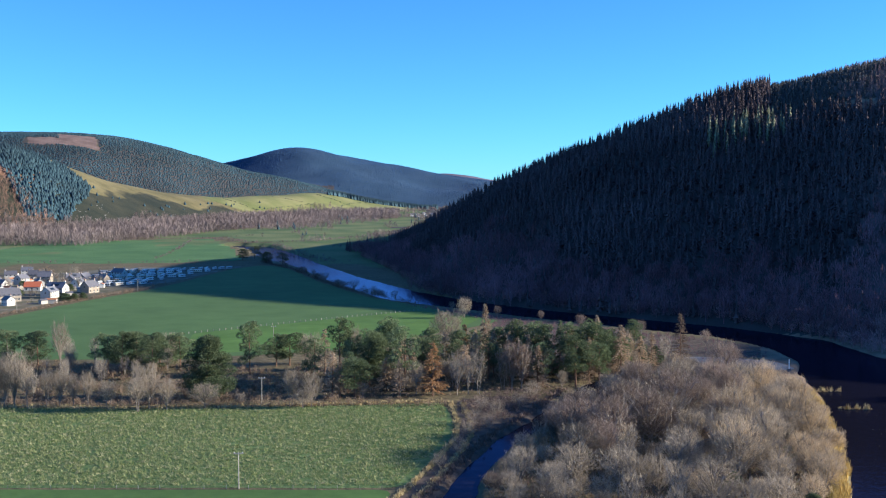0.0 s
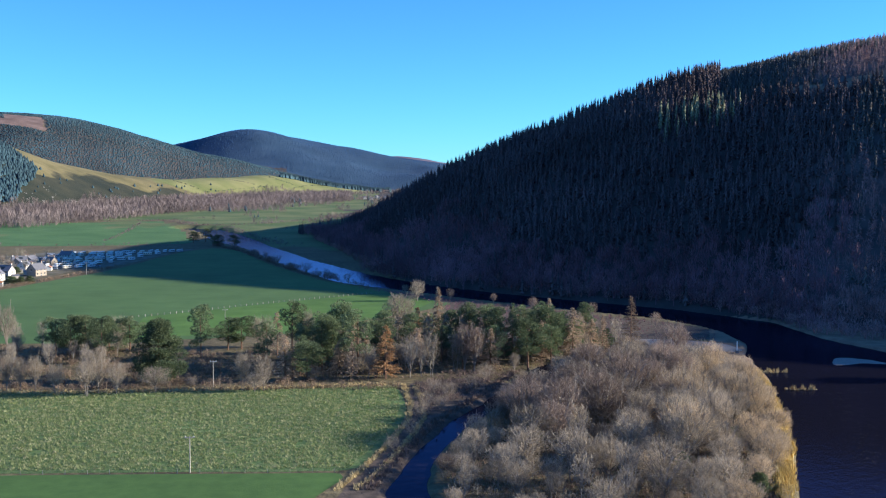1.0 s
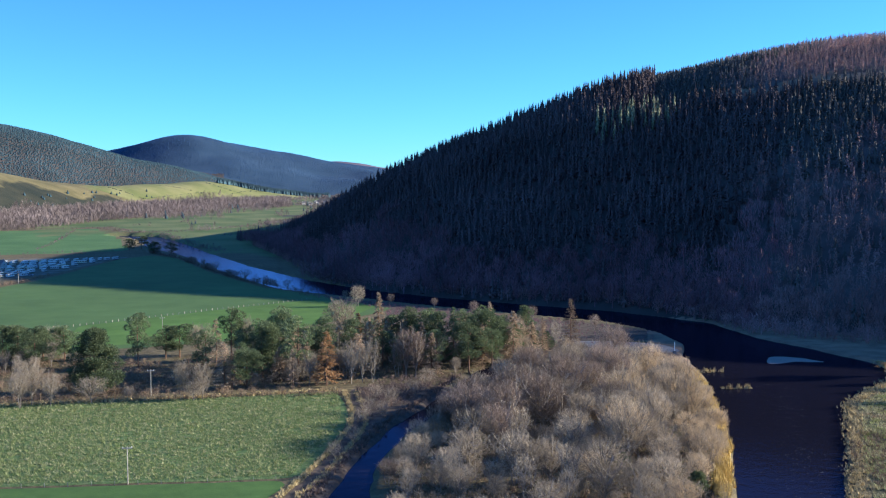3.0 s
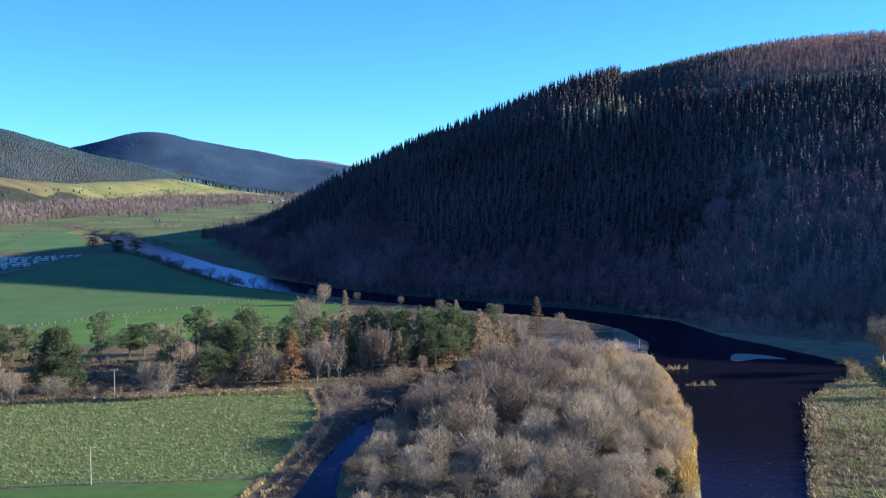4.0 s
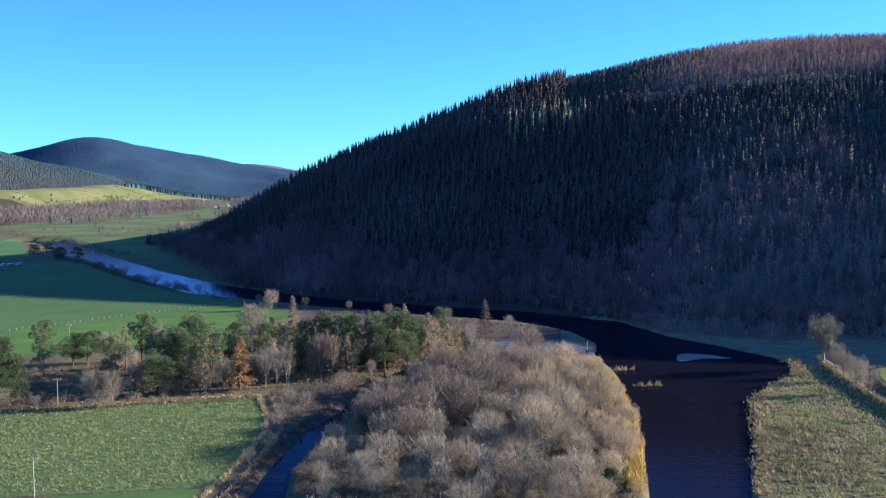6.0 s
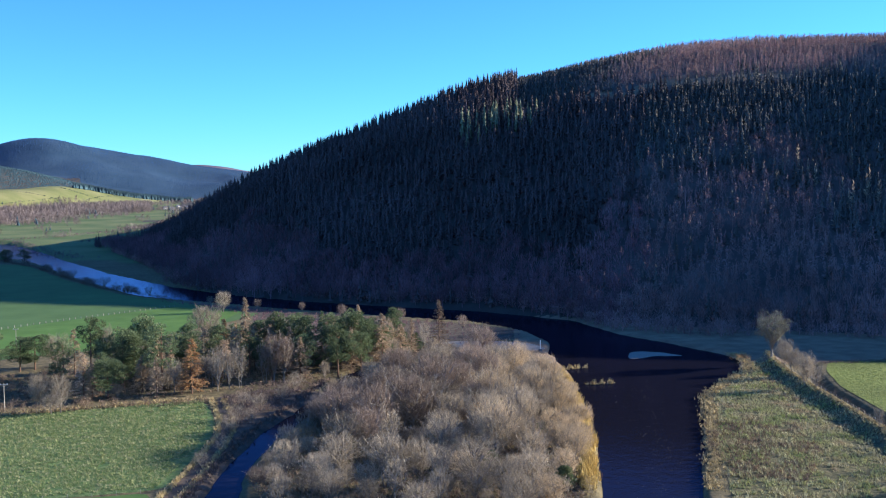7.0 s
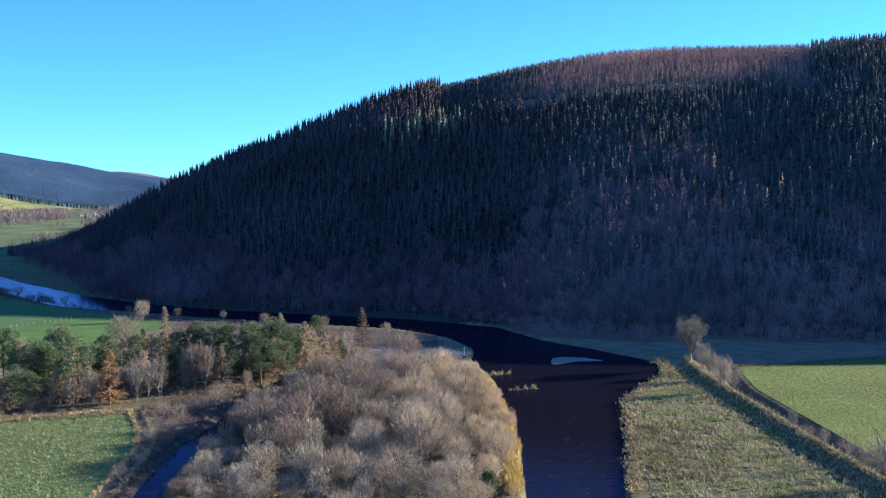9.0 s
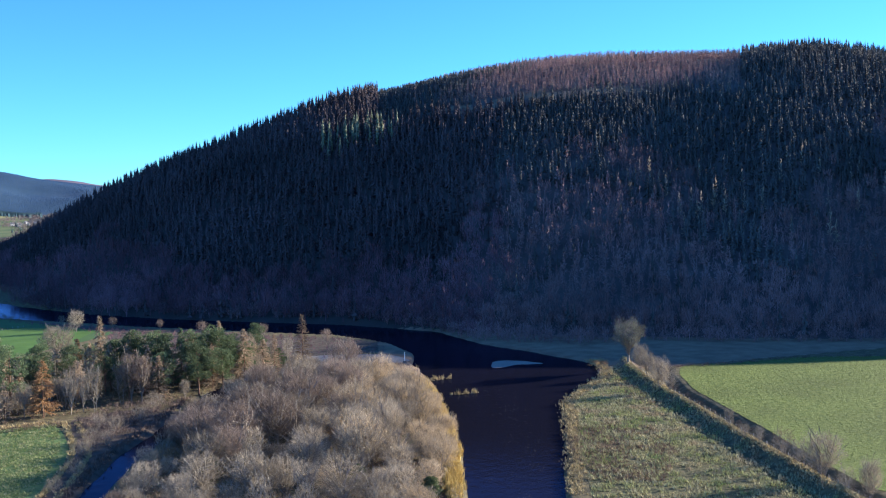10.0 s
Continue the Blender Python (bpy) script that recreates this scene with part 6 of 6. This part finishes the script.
def fence(name, pts, gap, height, label, mat, rails=1, thick=0.07):
    """Posts along a line, with wires or rails between them."""
    ob = thing(name, label, "fence")
    post = box_mesh("fence_post", mat, (-thick, thick, -thick, thick, -0.4, height, 0.01))
    line = []
    for (x0, y0), (x1, y1) in zip(pts[:-1], pts[1:]):
        n = max(1, int(math.hypot(x1 - x0, y1 - y0) / gap))
        line += [(x0 + (x1 - x0) * k / n, y0 + (y1 - y0) * k / n) for k in range(n)]
    line.append(pts[-1])
    spots = [Vector((x, y, float(lie(np.array([float(x)]), np.array([float(y)]))[0]))) for x, y in line]
    for p in spots:
        part("post", post, ob, "", Matrix.Translation(p) @ pose(0, 0, 0, random.uniform(-3, 3), random.uniform(-3, 3), random.uniform(0, 90)))
    for r in range(rails):
        z = height * (r + 1) / (rails + 0.4)
        V, F = [], []
        tube(V, F, [p + Vector((0, 0, z)) for p in spots], [0.02] * len(spots), 3)
        part("wire", mesh_of("fence_wire", V, F, mat), ob)
    return ob


fence("far_field_fence", [(-127, 505), (-102, 529), (-69, 563), (-15, 612)], 3.4, 1.1, "pale post fence across the far pasture", M_WOOD, 2, 0.10)
fence("field_fence", [(-150, 236.2), (-60, 236.2), (-9, 236.2)], 5.0, 0.95, "weathered post and wire fence beside a field", M_WOOD, 3, 0.045)
fence("bank_fence", [(206, 344), (197.5, 319), (188.5, 286), (181.5, 259), (173.5, 231), (167.5, 207), (161.5, 183), (154.5, 153)], 4.0, 1.2, "post and wire fence along the flood bank", M_WOOD, 3)
marker = thing("river_marker", "white river gauge post on a gravel spit", "post")
part("post", box_mesh("marker_post", M_WHITE, (-0.14, 0.14, -0.14, 0.14, -0.5, 4.6, 0.02)), marker)
part("foot", box_mesh("marker_foot", M_DOOR, (-0.7, 0.7, -0.5, 0.5, -0.4, 1.0, 0.1)), marker)
marker.matrix_basis = at(133, 399, 15)


# ---- gravel, reeds and grass ----
sheet("gravel_shore", soft_poly([(100, 436), (122, 433), (136, 421), (138, 404), (131, 400), (114, 410), (100, 420)], 4, 0.5, 21), 0.07, M_SHORE, "pale gravel spit at the head of the island", "gravel")
V, F = [], []
bar = soft_poly([(159, 374), (163, 385), (168, 392), (175, 393), (182, 387), (187, 377), (181, 378), (174, 379), (167, 375)], 2.5, 1.0, 22)
n = len(bar)
centre = bar.mean(0)
V = [(x, y, -1.1) for x, y in bar] + [(x * 0.8 + centre[0] * 0.2, y * 0.8 + centre[1] * 0.2, -0.64) for x, y in bar] + [(centre[0], centre[1], -0.5)]
F = [(i, (i + 1) % n, n + (i + 1) % n, n + i) for i in range(n)] + [(n + i, n + (i + 1) % n, 2 * n) for i in range(n)]
tagged(new("gravel_bar", mesh_of("gravel_bar", V, F, M_SHORE)), "pale gravel bar in the river", "gravel", kind="structure")


def tuft_template(blades, seed, lean=0.5, width=0.06):
    rng = np.random.default_rng(seed)
    V, T = [], []
    for _ in range(blades):
        a, b = rng.uniform(0, 6.28), rng.uniform(0, 6.28)
        p = np.array((0.2 * math.cos(b), 0.2 * math.sin(b), 0)) * rng.uniform(0, 1)
        q = p + np.array((lean * math.cos(a) * rng.uniform(0.2, 1), lean * math.sin(a) * rng.uniform(0.2, 1), rng.uniform(0.6, 1)))
        o = np.array((-math.sin(a), math.cos(a), 0)) * width
        k = len(V)
        V.extend([p - o, p + o, q])
        T.append((k, k + 1, k + 2))
    return np.array(V), np.array(T)


TUFTS = [tuft_template(7, 200 + k) for k in range(6)]
REEDS = [tuft_template(12, 220 + k, 0.28, 0.045) for k in range(5)]


def grass(name, x, y, height, width, templates, mat, label, seed):
    rng = np.random.default_rng(seed)
    size = rng.uniform(0.45, 1.5, len(x))
    places = np.stack([x, y, lie(x, y) - 0.03, height * size, width * size, rng.uniform(0, 6.28, len(x))], 1)
    V, T = soup(templates, places, seed)
    return tagged(new(name, mesh_of(name, V, T, mat)), label, "grass", kind="stuff")


def filled(poly, gap, seed, spots=0.0, scale=12):
    p = np.array(poly)
    x, y, rng = scatter(p[:, 0].min(), p[:, 0].max(), p[:, 1].min(), p[:, 1].max(), gap, seed)
    ok = inside(poly, x, y)
    if spots:
        ok &= fbm(x, y, scale, seed) > spots
    return x[ok], y[ok]


def along(pts, gap, spread, seed):
    rng = np.random.default_rng(seed)
    out = []
    for (x0, y0), (x1, y1) in zip(pts[:-1], pts[1:]):
        n = max(1, int(math.hypot(x1 - x0, y1 - y0) / gap))
        u = rng.uniform(0, 1, n)
        nx, ny = -(y1 - y0), x1 - x0
        s = rng.normal(size=n) * spread / math.hypot(nx, ny)
        out.append(np.stack([x0 + (x1 - x0) * u + nx * s, y0 + (y1 - y0) * u + ny * s], 1))
    out = np.concatenate(out)
    return out[:, 0], out[:, 1]


x, y = filled([(-150, 327), (-62, 328), (0, 336), (1, 310), (0, 288), (-4, 266), (-11, 239), (-150, 239)], 0.66, 301, 0.27, 4)
grass("field_tufts", x, y, 0.6, 0.95, TUFTS, M_TUFT, "pale tufts of rough grass in a field", 1)
x, y = filled(BANK[:10] + [(212, 360), (205, 346), (196, 321), (187, 288), (180, 261), (172, 233), (166, 209), (160, 185)], 0.8, 302, 0.38, 3)
grass("meadow_tussocks", x, y, 0.9, 1.2, TUFTS, M_BANKTUFT, "straw and green tussocks of a riverside meadow", 2)
x, y = filled([(118, 212), (132, 206), (150, 228), (160, 256), (152, 268), (136, 264), (124, 238)], 0.9, 313, 0.42, 5)
grass("bank_bracken", x, y, 0.95, 1.3, TUFTS, M_BRUSH, "brown dead bracken in a riverside meadow", 13)
x, y = filled([(172, 182), (179, 208), (188, 240), (204, 298), (226, 340), (258, 334), (310, 314), (330, 250), (300, 160)], 1.2, 311, 0.35, 4)
grass("pasture_tufts", x, y, 0.2, 1.0, TUFTS, M_PASTURETUFT, "yellow-green grass tufts in a sunlit pasture", 11)
x, y = along([(2, 338), (4, 310), (3.5, 288), (-1, 266), (-8, 238), (-13, 222)], 0.12, 0.45, 303)
grass("field_edge_grass", x, y, 0.8, 0.9, TUFTS, M_STRAW, "tall straw-coloured grass along a field edge", 3)
x, y = along([(6, 337), (8, 310), (7.5, 288), (3, 264), (-4, 236), (-9, 222)], 0.12, 0.5, 312)
grass("ditch_grass", x, y, 0.7, 0.9, TUFTS, M_STRAW, "dry straw-coloured grass on a ditch's far side", 12)
x, y = along([(-6, 222), (1, 252), (12, 288), (22, 310), (33, 338), (42, 362)], 0.14, 1.0, 304)
grass("channel_bank_grass", x, y, 0.9, 1.1, TUFTS, M_BRAMBLE, "dark dry growth on the channel bank", 4)
x, y = along([(108, 205), (127, 241), (145, 278), (154, 298), (172, 319), (188, 334), (198, 350), (204, 372)], 0.09, 1.3, 305)
grass("river_bank_grass", x, y, 0.8, 1.0, TUFTS, M_STRAW, "pale grass fringe along the river bank", 5)
x, y = along([(82, 213), (97, 253), (109, 293), (119, 329), (123, 352)], 0.06, 1.0, 306)
grass("island_shore_reeds", x, y, 2.2, 1.8, REEDS, M_GOLD, "golden reeds fringing the island shore", 6)
x, y = along(LEVEE[:-1], 0.07, 0.7, 307)
grass("levee_grass", x, y, 0.6, 1.0, TUFTS, M_STRAW, "dry grass on the crest of a flood bank", 7)
x, y = along([(-150, 330), (-98, 326.5), (-62, 330.5), (-30, 334), (0, 339)], 0.10, 1.1, 308)
grass("belt_edge_grass", x, y, 1.0, 1.1, TUFTS, M_STRAW, "dry grass between field and trees", 8)
x, y = filled(ISLAND, 1.2, 309)
grass("island_floor_brush", x, y, 0.9, 1.5, TUFTS, M_BRUSH, "brown bracken and brush on the island floor", 9)
x, y = filled(BELT, 2.1, 310)
grass("belt_floor_brush", x, y, 0.7, 1.5, TUFTS, M_BRUSH, "brown bracken under the shelter belt", 10)
rng = np.random.default_rng(9)
k = 900   # pale flecks in place of light glittering down the middle of the pool
u = rng.uniform(0, 1, k)
x, y = np.interp(u, [0, 0.5, 1], [84, 116, 150]) + rng.normal(size=k) * 3.6, np.interp(u, [0, 0.5, 1], [180, 250, 345]) + rng.normal(size=k) * 3
V, T = [], []
for px, py in zip(x, y):
    r, n = rng.uniform(0.012, 0.05), len(V)
    V += [(px + r * rng.uniform(0.5, 1.5) * math.cos(a), py + 2 * r * rng.uniform(0.5, 1.5) * math.sin(a), -0.742) for a in (0, 1.3, 2.5, 3.8, 5.0)]
    T += [(n, n + 1, n + 2), (n, n + 2, n + 3), (n, n + 3, n + 4)]
tagged(new("river_foam", mesh_of("river_foam", V, T, M_GLINT)), "pale flecks standing in for glitter on the river", "foam", kind="stuff")
rng = np.random.default_rng(4)
for cx, cy, rx, ry, k in ((132, 331, 5.2, 1.2, 46), (133, 362, 6.5, 2.2, 60)):
    a, r = rng.uniform(0, 6.28, k), np.sqrt(rng.uniform(0, 1, k))
    x, y = cx + rx * r * np.cos(a), cy + ry * r * np.sin(a)
    places = np.stack([x, y, np.full(k, -0.9), rng.uniform(0.5, 1.2, k) * (1.1 + np.sin(x * 2.1)) + 0.5, rng.uniform(0.9, 1.9, k), rng.uniform(0, 6.28, k)], 1)
    V, T = soup(TUFTS, places, 5)
    tagged(new("reed_bed", mesh_of("reed_bed", V, T, M_STRAW)), "tan reed bed standing in the river", "reeds", kind="stuff")
